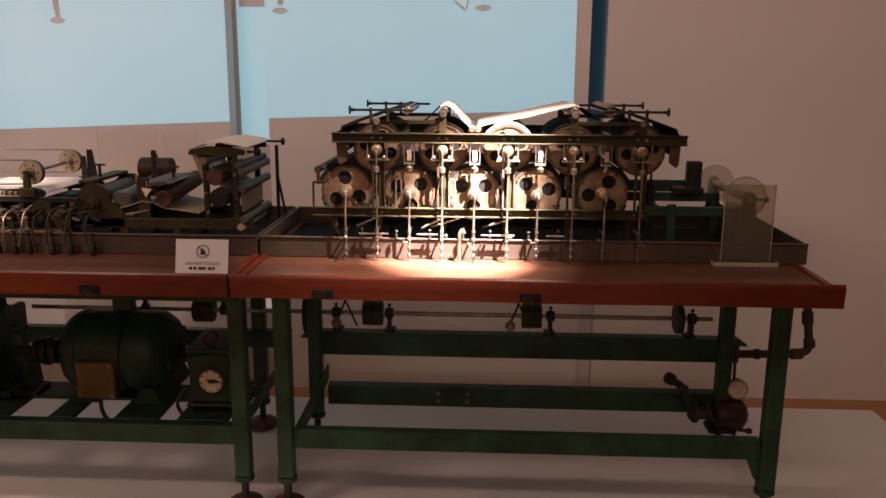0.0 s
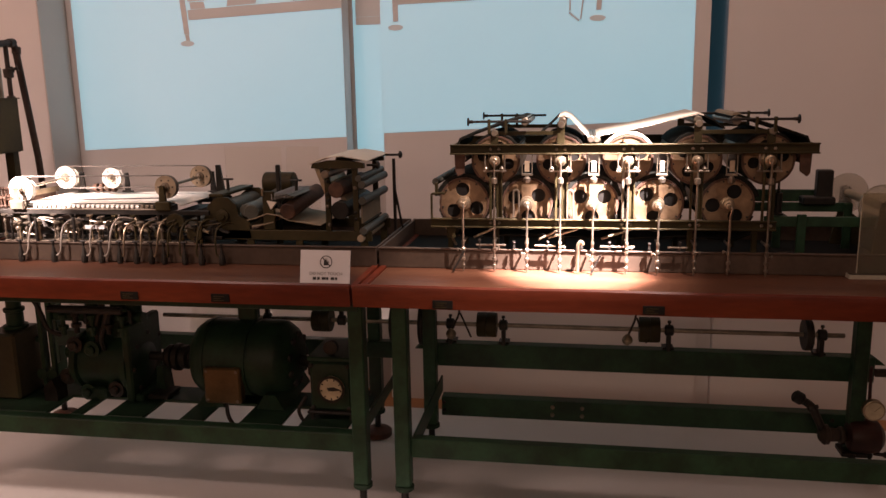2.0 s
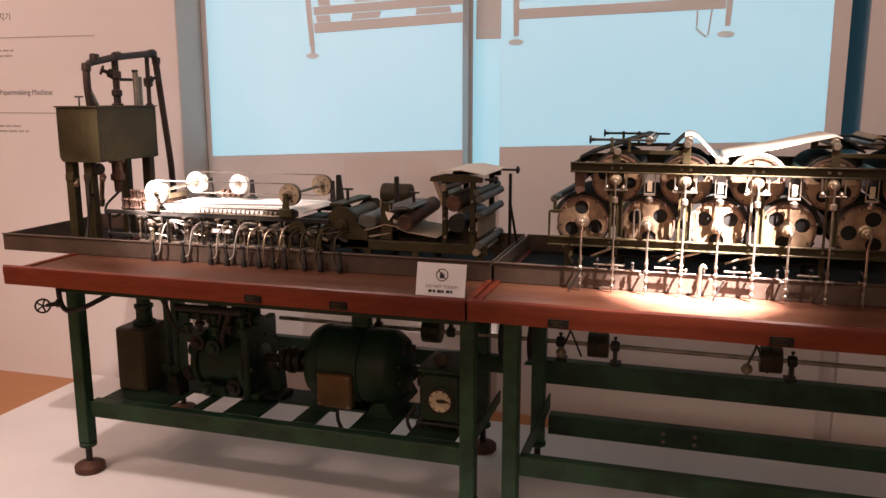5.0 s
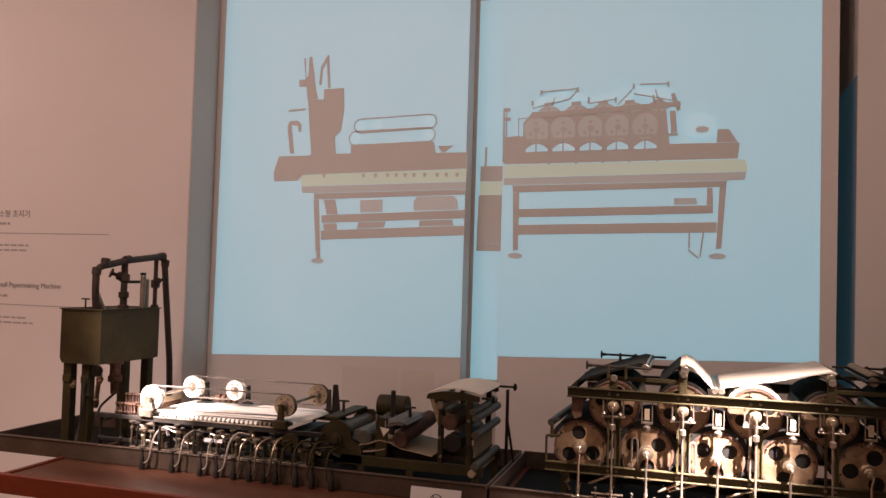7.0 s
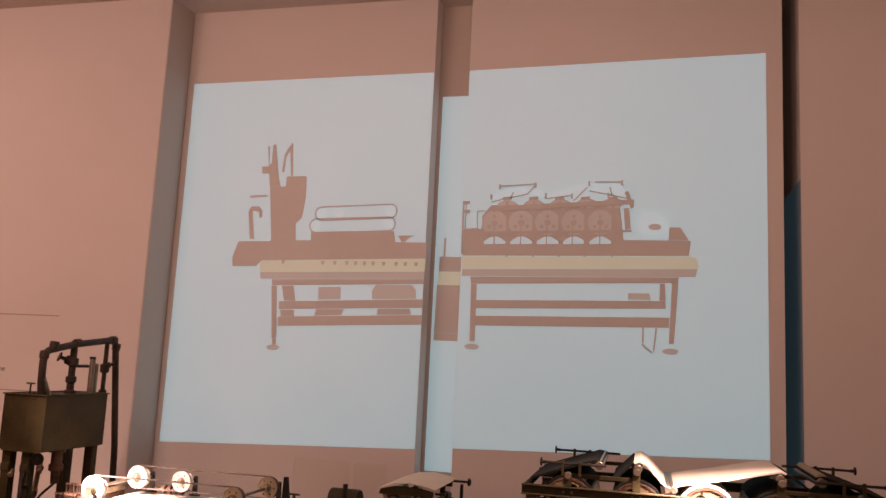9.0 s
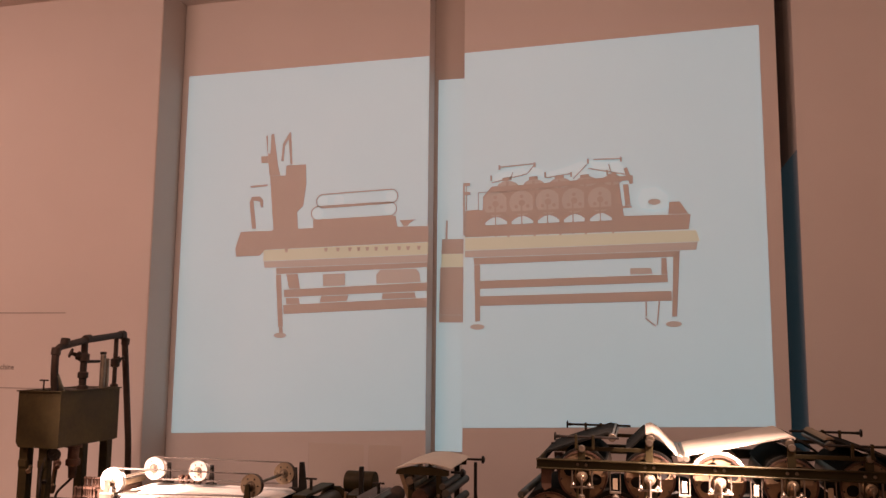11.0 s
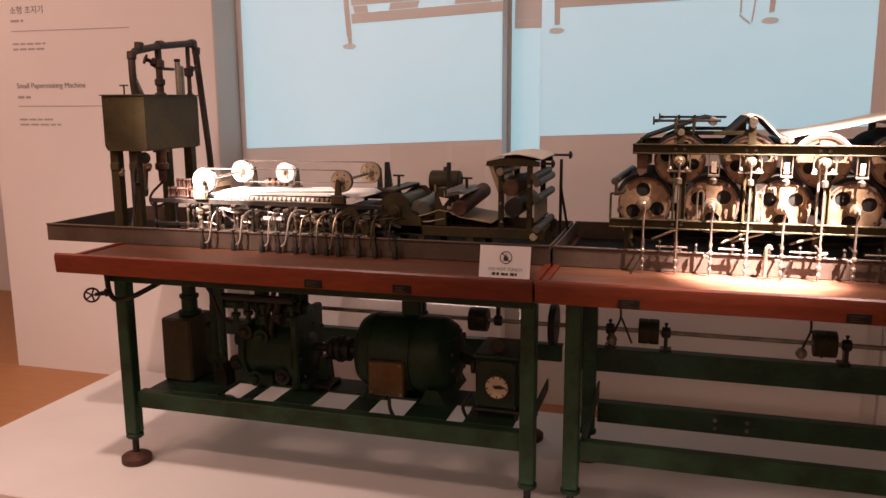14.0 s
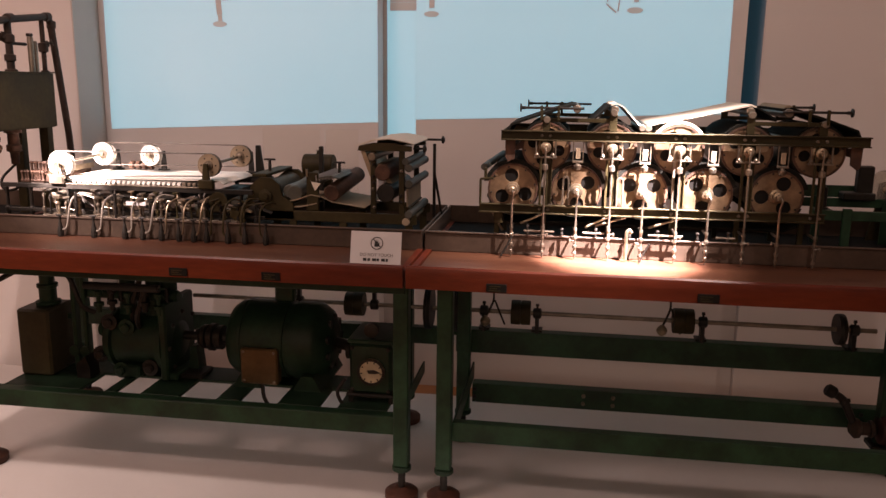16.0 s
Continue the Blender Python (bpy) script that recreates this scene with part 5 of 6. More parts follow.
part("felt_apron", sheet(B(), [(-0.95, 0.965), (-0.91, 0.975), (-0.87, 0.99), (-0.84, 0.985)], 2.70, 2.95, 0.003), OLDPAPER, press, "stained tan felt")
part("felt_apron", sheet(B(), [(-0.955, 0.945), (-0.90, 0.95), (-0.85, 0.962)], 2.70, 2.95, 0.003), OLDPAPER, press)
part("back_drum", lathe(B(), (-0.985, 2.985, 1.06), (-0.87, 2.985, 1.06), [(0, 0.02), (0.002, 0.036), (0.006, 0.039), (0.109, 0.039), (0.113, 0.036), (0.115, 0.02)], 24), OLIVE, press, "small olive drum with a filler knob")
part("drum_knob", lathe(B(), (-0.93, 2.985, 1.0985), (-0.93, 2.985, 1.112), [(0, 0.008), (0.006, 0.006), (0.0135, 0.007)], 10), OLIVE, press)
part("drum_bracket", box(B(), -0.975, -0.88, 2.97, 3.0, 0.9385, 1.022, 0.003), OLIVE, press)
for x, y, z0, z1 in ((-1.045, 2.80, 1.045, 1.092), (-0.80, 2.80, 1.03, 1.088)):
    bm = lathe(B(), (x, y, z0 - 0.03), (x, y, z1), [(0, 0.012), (0.02, 0.012), (0.025, 0.006), (z1 - z0 + 0.03, 0.005)], 10)
    cyl(bm, (x - 0.020, y, z1 + 0.002), (x + 0.020, y, z1 + 0.002), 0.0035, 8)
    part("screw_spindle", bm, IRON, press, "iron tee-handled pressing screw")
part("screw_bridge", box(B(), -1.07, -1.02, 2.70, 2.96, 1.0455, 1.056, 0.002), OLIVE, press)
part("tall_post", box(B(), -0.872, -0.858, 2.80, 2.815, 0.9, 1.142, 0.002), IRON, press, "tall dark iron post")
part("post_arm", box(B(), -0.885, -0.845, 2.702, 2.7145, 0.9385, 1.065, 0.002), OLIVE, press)
part("post_arm_clip", lathe(B(), (-0.882, 2.70, 1.05), (-0.882, 2.70, 1.075), [(0, 0.004), (0.025, 0.004)], 8), BRASS, press)
part("slat_apron", sheet(B(), [(-0.862, 1.018), (-0.84, 1.045), (-0.80, 1.052), (-0.775, 1.045)], 2.70, 2.93, 0.004), ROLL, press, "blue-grey slatted apron")
for k in range(6):
    part("apron_slat", box(B(), -0.852 + 0.011 * k, -0.850 + 0.011 * k, 2.70, 2.93, 1.034 + 0.003 * min(k, 3), 1.0565, 0.0004), GREYINK, press)
part("lower_roll", cyl(B(), (-0.80, 2.70, 0.998), (-0.775, 2.95, 1.035), 0.027, 20, 0.003), RUST, press, "red-brown wooden roll")
part("paper_lead", sheet(B(), [(-0.838, 0.985), (-0.80, 0.968), (-0.73, 0.958), (-0.69, 0.952)], 2.705, 2.95, 0.002), OLDPAPER, press, "tan paper lead sheet")
part("paper_edge", prism(B(), [(-0.868, 1.035), (-0.835, 1.03), (-0.855, 1.005)], 2.698, 2.70), PAPER, press)

# ---- size stand with rolls ----
stand = thing("roller_stand", (-0.6, 2.83, 0.839), "olive iron roller stand with a paper-topped canopy and guide rolls", "machine section")
for x in (-0.655, -0.562):
    for y in (2.685, 2.945):
        part("post", box(B(), x - 0.009, x + 0.009, y, y + 0.012, 0.9385, 1.142, 0.0015), OLIVE, stand)
for y in (2.68, 2.945):
    part("head_beam", prism(B(), [(-0.705, 1.143), (-0.70, 1.158), (-0.655, 1.168), (-0.585, 1.168), (-0.53, 1.158), (-0.53, 1.143)], y, y + 0.016), OLIVE, stand)
part("canopy", sheet(B(), [(-0.71, 1.156), (-0.655, 1.176), (-0.60, 1.181), (-0.545, 1.172), (-0.52, 1.165)], 2.675, 2.97, 0.003), PAPER, stand, "faded paper sheet draped on the canopy")
part("canopy_board", prism(B(), [(-0.70, 1.142), (-0.685, 1.142), (-0.655, 1.06), (-0.668, 1.055)], 2.70, 2.945), BRASS, stand)
part("feed_board", prism(B(), [(-0.645, 1.10), (-0.632, 1.10), (-0.595, 1.035), (-0.608, 1.03)], 2.70, 2.945), OLDPAPER, stand)
for x, z, r, m in ((-0.545, 1.112, 0.011, ROLL), (-0.535, 1.092, 0.013, ROLL), (-0.535, 1.04, 0.013, ROLL), (-0.535, 0.942, 0.013, ROLL), (-0.545, 0.918, 0.012, OLDPAPER), (-0.62, 1.075, 0.026, RUST), (-0.61, 1.01, 0.03, IRON), (-0.655, 1.125, 0.013, STEEL)):
    part("guide_roll", cyl(B(), (x, 2.665, z), (x, 2.975, z), r, 16, 0.002), m, stand, "guide roll across the stand")
part("paper_panel", box(B(), -0.549, -0.545, 2.70, 2.945, 0.962, 1.022, 0.0005), OLDPAPER, stand, "tan paper held in a frame")
for z in (0.957, 1.0235):
    part("panel_bar", box(B(), -0.553, -0.54, 2.699, 2.943, z, z + 0.005, 0.001), OLIVE, stand)
for y, x in ((2.93, -0.467), (2.72, -0.495)):
    bm = cyl(B(), (-0.53, y, 1.165 if y > 2.8 else 1.15), (x, y, 1.165 if y > 2.8 else 1.15), 0.004, 8)
    lathe(bm, (x - 0.004, y, 1.165 if y > 2.8 else 1.15), (x + 0.008, y, 1.165 if y > 2.8 else 1.15), [(0, 0.005), (0.002, 0.013), (0.008, 0.013), (0.012, 0.006)], 12)
    part("adjusting_screw", bm, IRON, stand)
part("stay_post", box(B(), -0.512, -0.502, 3.0, 3.012, 0.8385, 1.145, 0.001), IRON, stand)
part("stay_brace", tube(B(), [(-0.507, 3.0, 1.05), (-0.47, 3.0, 0.845)], 0.005, 6), IRON, stand)
for k in range(9):
    x, z = random.choice((-0.655, -0.562)) + random.uniform(-0.004, 0.004), 0.96 + 0.02 * k
    part("bolt", lathe(B(), (x, 2.685, z), (x, 2.679, z), [(0, 0.006), (0.004, 0.006), (0.006, 0.003)], 6), STEEL if k % 3 == 0 else IRON, stand)

# clear guards behind the press
for x0, x1 in ((-1.165, -0.945), (-0.925, -0.80)):
    g = solid("acrylic_screen", box(B(), x0, x1, 3.055, 3.059, 0.839, 1.185, 0.0008), glass, "clear upright acrylic screen behind the press", "screen", group="clear guards")

# ---- notice card ----
card = thing("notice_card", (-0.597, 2.47, 0.8325), "white do-not-touch notice card leaning on the table edge", "sign")
lean = Matrix.Translation((-0.597, 2.455, 0.8335)) @ pose(0, 0, 0, -14, 0, 0)


def leaned(bm):
    bmesh.ops.transform(bm, matrix=lean, verts=bm.verts)
    return bm


part("card", leaned(box(B(), -0.075, 0.075, 0.0, 0.003, 0.0, 0.098, 0.0006)), CARD, card)
part("card_foot", box(B(), -0.66, -0.53, 2.462, 2.495, 0.8325, 0.8355, 0.0006), glass, card)
bm = B()
ring = [(0.003 + 0.0185 * math.cos(a), 0.064 + 0.0185 * math.sin(a)) for a in [2 * math.pi * k / 32 for k in range(32)]]
ring2 = [(0.003 + 0.0160 * math.cos(a), 0.064 + 0.0160 * math.sin(a)) for a in [2 * math.pi * k / 32 for k in range(32)]]
for k in range(32):
    j = (k + 1) % 32
    prism(bm, [ring[k], ring[j], ring2[j], ring2[k]], -0.0008, -0.0001)
prism(bm, [(-0.0105, 0.0765), (-0.0085, 0.0785), (0.0165, 0.0525), (0.0145, 0.0505)], -0.0009, -0.0001)
part("ban_ring", leaned(bm), INK, card, "black ban symbol", False)
bm = B()
prism(bm, [(-0.004, 0.054), (0.008, 0.054), (0.011, 0.064), (0.009, 0.067), (0.007, 0.063), (0.006, 0.074), (0.004, 0.066), (0.002, 0.076), (0.0, 0.066), (-0.002, 0.073), (-0.004, 0.064)], -0.0007, -0.0001)
part("symbol_shape", leaned(bm), INK, card, smooth=False)
cu = bpy.data.curves.new("notice_words", "FONT")
cu.body, cu.size, cu.extrude, cu.align_x = "DO NOT TOUCH", 0.0125, 0.0003, "CENTER"
tmp = bpy.data.objects.new("notice_words", cu)
scene.collection.objects.link(tmp)
me = bpy.data.meshes.new_from_object(tmp.evaluated_get(bpy.context.evaluated_depsgraph_get()))
bpy.data.objects.remove(tmp)
me.materials.append(MIDINK)
o = new("notice_words", me)
o.parent = card
o.matrix_basis = Matrix.Translation(-ORG[card.name]) @ lean @ pose(0.003, -0.0006, 0.026, 90, 0, 0)
bm = B()
for k, w in enumerate((0.012, 0.009, 0.014, 0.008, 0.013, 0.007)):
    box(bm, -0.036 + 0.0135 * k, -0.036 + 0.0135 * k + w * 0.85, -0.0008, -0.0001, 0.012, 0.020)
part("small_words", leaned(bm), INK, card, smooth=False)

# ---- under the motor table ----
S = 0.3185
can = thing("oil_can_tank", (-1.88, 2.82, S), "brown-green upright oil tank with a narrower neck", "tank")
bm = box(B(), -1.955, -1.832, 2.735, 2.89, S, 0.562, 0.008)
part("tank_body", bm, CANPAINT, can)
part("tank_neck", lathe(B(), (-1.882, 2.82, 0.5625), (-1.882, 2.82, 0.735), [(0, 0.04), (0.004, 0.043), (0.012, 0.043), (0.014, 0.03), (0.06, 0.03), (0.064, 0.036), (0.075, 0.036), (0.078, 0.026), (0.1725, 0.026)], 20), GREEN2, can)
part("tank_stay", box(B(), -1.812, -1.794, 2.84, 2.87, S, 0.60, 0.003), GREEN2, can)
part("stay_clip", box(B(), -1.8315, -1.8125, 2.845, 2.865, 0.50, 0.52, 0.002), GREEN2, can)
part("oil_pipe", tube(B(), [(-1.84, 2.80, 0.70), (-1.78, 2.80, 0.68), (-1.74, 2.80, 0.56), (-1.70, 2.82, 0.54)], 0.009, 8, 0.04), IRON, can)

pump = thing("vacuum_pump", (-1.52, 2.87, S), "dark green cast vacuum pump with flanged ports", "pump")
part("pump_body", lathe(B(), (-1.655, 2.87, 0.44), (-1.40, 2.87, 0.44), [(0, 0.06), (0.004, 0.105), (0.02, 0.112), (0.03, 0.112), (0.034, 0.098), (0.2, 0.098), (0.206, 0.118), (0.226, 0.118), (0.232, 0.10), (0.255, 0.06)], 32), GREEN2, pump)
part("pump_foot", box(B(), -1.60, -1.52, 2.77, 2.97, S, 0.365, 0.006), GREEN2, pump)
part("pump_foot", box(B(), -1.41, -1.375, 2.77, 2.97, S, 0.345, 0.006), GREEN2, pump)
part("side_plate", box(B(), -1.435, -1.405, 2.76, 2.98, S, 0.60, 0.006), GREEN2, pump)
for x in (-1.60, -1.50, -1.44):
    part("port", lathe(B(), (x, 2.87, 0.53), (x, 2.87, 0.66), [(0, 0.035), (0.04, 0.03), (0.06, 0.03), (0.062, 0.045), (0.078, 0.045), (0.08, 0.028), (0.13, 0.028)], 16), GREEN2, pump)
for k in range(7):
    x = -1.63 + 0.036 * k
    part("stud", lathe(B(), (x, 2.80 + 0.01 * (k % 2), 0.59), (x, 2.80 + 0.01 * (k % 2), 0.645), [(0, 0.007), (0.01, 0.010), (0.02, 0.005), (0.04, 0.008), (0.055, 0.006)], 8), IRON, pump)
part("header_pipe", cyl(B(), (-1.75, 2.84, 0.61), (-1.39, 2.84, 0.61), 0.021, 16, 0.004), GREEN2, pump)
part("header_pipe", cyl(B(), (-1.70, 2.76, 0.655), (-1.42, 2.76, 0.655), 0.014, 10, 0.002), IRON, pump)
part("port_knob", lathe(B(), (-1.655, 2.85, 0.47), (-1.705, 2.85, 0.47), [(0, 0.02), (0.02, 0.022), (0.03, 0.03), (0.045, 0.026), (0.05, 0.012)], 14), GREEN2, pump)
part("drip_pan", box(B(), -1.40, -1.30, 2.80, 2.90, S, 0.335, 0.003), IRON, pump)
part("pump_base", prism(B(), [(-1.74, S), (-1.69, S), (-1.69, 0.36), (-1.705, 0.40), (-1.74, 0.37)], 2.74, 2.80), IRON, pump)

motor = thing("electric_motor", (-1.02, 2.90, S), "rounded dark green electric motor with a brown terminal box", "motor")
part("motor_body", lathe(B(), (-1.215, 2.90, 0.458), (-0.83, 2.90, 0.458), [(0, 0.045), (0.006, 0.09), (0.018, 0.116), (0.04, 0.132), (0.045, 0.134), (0.065, 0.138), (0.066, 0.141), (0.075, 0.141), (0.076, 0.138), (0.225, 0.138), (0.226, 0.131), (0.245, 0.131), (0.246, 0.138), (0.325, 0.136), (0.335, 0.13), (0.36, 0.112), (0.376, 0.085), (0.385, 0.045)], 40), GREEN2, motor, "green enamelled motor housing")
part("terminal_box", box(B(), -1.13, -0.998, 2.745, 2.79, 0.338, 0.466, 0.006), PLATE, motor, "brown cover plate of the terminal box")
for x in (-1.115, -0.90):
    part("motor_foot", prism(B(), [(x - 0.05, S), (x + 0.05, S), (x + 0.035, 0.345), (x + 0.02, 0.37), (x - 0.02, 0.37), (x - 0.035, 0.345)], 2.76, 3.04), GREEN2, motor)
part("eye_block", box(B(), -1.05, -0.98, 2.88, 2.92, 0.5975, 0.66, 0.006), GREEN2, motor)
part("power_cable", tube(B(), [(-1.06, 2.765, 0.34), (-1.055, 2.755, 0.29), (-1.035, 2.76, 0.25)], 0.007, 8, 0.02), IRON, motor)
for k in range(9):
    cy, cz = 2.90 + 0.085 * math.cos(k * 0.7), 0.458 + 0.085 * math.sin(k * 0.7)
    part("vent", cyl(B(), (-0.836, cy, cz), (-0.845, cy, cz), 0.014, 10), IRON, motor)
coup = thing("shaft_coupling", (-1.29, 2.90, S), "dark ribbed flange coupling between pump and motor", "coupling")
part("coupling_body", lathe(B(), (-1.40, 2.89, 0.45), (-1.215, 2.89, 0.45), [(0, 0.016), (0.06, 0.016), (0.062, 0.034), (0.075, 0.044), (0.088, 0.044), (0.09, 0.032), (0.10, 0.032), (0.102, 0.05), (0.118, 0.05), (0.12, 0.036), (0.13, 0.036), (0.132, 0.044), (0.148, 0.044), (0.15, 0.02), (0.185, 0.016)], 24), IRON, coup)
part("bearing_stand", prism(B(), [(-1.375, S), (-1.335, S), (-1.345, 0.42), (-1.365, 0.42)], 2.86, 2.92), GREEN2, coup)
part("guard_link", cyl(B(), (-0.845, 2.90, 0.458), (-0.745, 2.86, 0.45), 0.02, 14), IRON, coup)

red = thing("speed_reducer", (-0.655, 2.79, S), "dark green speed reducer with a pale indicator dial", "gearbox")
part("gear_case", box(B(), -0.73, -0.588, 2.705, 2.90, 0.352, 0.525, 0.010), GREEN2, red)
part("case_lid", box(B(), -0.735, -0.583, 2.70, 2.905, 0.5255, 0.54, 0.004), GREEN2, red)
part("case_foot", box(B(), -0.742, -0.575, 2.70, 2.91, 0.342, 0.3515, 0.003), IRON, red)
for x in (-0.735, -0.60):
    for y in (2.71, 2.88):
        part("stand_leg", box(B(), x, x + 0.014, y, y + 0.014, S, 0.3415, 0.001), IRON, red)
d = part("dial", lathe(B(), (-0.655, 2.7045, 0.432), (-0.655, 2.697, 0.432), [(0, 0.044), (0.005, 0.044), (0.0075, 0.040)], 32), DIAL, red, "aged cream indicator dial")
part("dial_ring", holed_disc(B(), -0.655, 0.432, 2.6935, 2.6965, 0.046, [(0, 0, 0.038)], 40), IRON, d)
part("dial_needle", prism(B(), [(-0.668, 0.437), (-0.662, 0.427), (-0.645, 0.427), (-0.622, 0.431), (-0.645, 0.440)], 2.693, 2.6965), IRON, d)
bm = B()
for k in range(9):
    a = math.radians(20 + 40 * k)
    box(bm, -0.002, 0.002, 2.6955, 2.6968, 0.030, 0.036, 0, Matrix.Translation((-0.655, 0, 0.432)) @ Matrix.Rotation(a, 4, "Y"))
part("dial_mark", bm, IRON, d, smooth=False)
part("input_shaft", lathe(B(), (-0.775, 2.85, 0.45), (-0.73, 2.85, 0.45), [(0, 0.03), (0.012, 0.03), (0.014, 0.018), (0.045, 0.018)], 16), IRON, red)

rng = random.Random(11)
for x in (-1.775, -1.735):
    bm = box(B(), x - 0.008, x + 0.008, 2.80, 2.816, S, 0.70, 0.002)
    lathe(bm, (x, 2.799, 0.40), (x, 2.785, 0.40), [(0, 0.012), (0.006, 0.02), (0.012, 0.02), (0.014, 0.008)], 12)
    part("pump_post", bm, GREEN2, pump, "dark green upright post")
for k, (x, z) in enumerate(((-1.625, 0.52), (-1.56, 0.505), (-1.665, 0.40), (-1.59, 0.345), (-1.48, 0.36))):
    part("flange", lathe(B(), (x, 2.79, z), (x, 2.755, z), [(0, 0.022), (0.008, 0.03), (0.016, 0.03), (0.018, 0.016), (0.03, 0.018), (0.035, 0.012)], 14), GREEN2 if k % 2 else IRON, pump, "bolted flange")
for k in range(8):
    a = 2 * math.pi * k / 8
    part("flange_bolt", lathe(B(), (-1.397, 2.87 + 0.108 * math.cos(a), 0.44 + 0.108 * math.sin(a)), (-1.388, 2.87 + 0.108 * math.cos(a), 0.44 + 0.108 * math.sin(a)), [(0, 0.008), (0.006, 0.008), (0.009, 0.005)], 6), IRON, pump)
for y0, z0, y1, z1 in ((2.80, 0.60, 2.77, 0.70), (2.82, 0.55, 2.76, 0.655)):
    x = rng.uniform(-1.62, -1.46)
    part("branch_pipe", tube(B(), [(x, y0, z0 - 0.08), (x + 0.02, y1, z0), (x + 0.06, y1, z1)], 0.010, 8, 0.03), IRON, pump)
for k in range(5):
    x = -1.66 + 0.06 * k + rng.uniform(-0.01, 0.01)
    bm = lathe(B(), (x, 2.765, 0.56 + 0.01 * (k % 2)), (x, 2.765, 0.66), [(0, 0.010), (0.02, 0.010), (0.022, 0.018), (0.034, 0.018), (0.036, 0.008), (0.06, 0.008), (0.062, 0.015), (0.075, 0.015), (0.08, 0.007)], 10)
    cyl(bm, (x - 0.022, 2.765, 0.655), (x + 0.022, 2.765, 0.655), 0.004, 6)
    part("stop_cock", bm, IRON if k % 2 else GREEN2, pump, "small iron stop cock")
for k, x in enumerate((-1.118, -1.01)):
    for z in (0.35, 0.454):
        part("cover_screw", lathe(B(), (x, 2.745, z), (x, 2.741, z), [(0, 0.005), (0.003, 0.005), (0.004, 0.003)], 8), STEEL, motor)
for x in (-0.72, -0.598):
    for z in (0.365, 0.51):
        part("case_screw", lathe(B(), (x, 2.705, z), (x, 2.698, z), [(0, 0.008), (0.005, 0.008), (0.007, 0.005)], 6), IRON, red)
part("reducer_cable", tube(B(), [(-0.745, 2.71, 0.40), (-0.775, 2.70, 0.355), (-0.755, 2.70, 0.31), (-0.70, 2.70, 0.30)], 0.006, 8, 0.02), IRON, red)
part("top_gear", lathe(B(), (-0.66, 2.72, 0.565), (-0.66, 2.75, 0.565), [(0, 0.012), (0.002, 0.024), (0.02, 0.024), (0.022, 0.012), (0.03, 0.012)], 16), IRON, red)
part("gear_bracket", box(B(), -0.672, -0.648, 2.73, 2.745, 0.5405, 0.565, 0.002), IRON, red)

# ---- line shaft with pulleys ----
shaft = thing("line_shaft", (-0.2, 3.117, 0.471), "long steel line shaft with flat pulleys under the tables", "shaft")
SY, SZ = 3.117, 0.549
part("shaft", cyl(B(), (-1.50, SY, SZ), (1.06, SY, SZ), 0.0085, 12, 0.002), STEEL, shaft)
for x, r, w in ((-0.836, 0.045, 0.035), (-0.196, 0.045, 0.036), (0.395, 0.045, 0.036), (0.935, 0.055, 0.012), (-0.435, 0.085, 0.012), (-0.545, 0.08, 0.012)):
    bm = lathe(B(), (x - w, SY, SZ), (x + w, SY, SZ), [(0, r * 0.5), (0.0, r), (0.003, r + 0.001), (w * 0.95, r + 0.0015), (w * 0.96, r - 0.003), (w * 1.04, r - 0.003), (w * 1.05, r + 0.0015), (2 * w - 0.003, r + 0.001), (2 * w, r), (2 * w, r * 0.5)], 28)
    part("pulley", bm, IRON if r > 0.05 else OLIVE, shaft, "flat crowned belt pulley")
for x in (-1.06, -0.76, -0.335, -0.135, 0.465, 0.985):
    top = 0.6005 if x < -0.5 else 0.471
    bm = lathe(B(), (x - 0.016, SY, SZ), (x + 0.016, SY, SZ), [(0, 0.014), (0.004, 0.02), (0.028, 0.02), (0.032, 0.014)], 14)
    if x > -0.5:
        box(bm, x - 0.007, x + 0.007, SY - 0.012, SY + 0.03, top, SZ - 0.015, 0.002)
        box(bm, x - 0.02, x + 0.02, SY + 0.01, SY + 0.06, top, top + 0.008, 0.001)
    else:
        box(bm, x - 0.007, x + 0.007, SY - 0.012, SY + 0.012, SZ + 0.015, 0.7345, 0.002)
    lathe(bm, (x, SY, SZ + 0.018), (x, SY, SZ + 0.036), [(0, 0.004), (0.008, 0.004), (0.01, 0.007), (0.018, 0.006)], 8)
    part("bearing", bm, IRON, shaft, "small iron plummer block")
for x in (-0.305, 0.335):
    f = part("belt_fork", tube(B(), [(x, SY - 0.02, 0.72), (x + 0.01, SY - 0.03, 0.60), (x - 0.02, SY - 0.05, 0.535)], 0.004, 6, 0.02), IRON, shaft)
    part("fork_ball", lathe(B(), (x - 0.02, SY - 0.053, 0.505), (x - 0.02, SY - 0.053, 0.545), [(0, 0.006), (0.01, 0.017), (0.02, 0.02), (0.03, 0.016), (0.04, 0.006)], 14), BRASS, f)
    part("fork_arm", tube(B(), [(x + 0.012, SY - 0.03, 0.60), (x + 0.05, SY - 0.02, 0.505)], 0.004, 6), IRON, f)

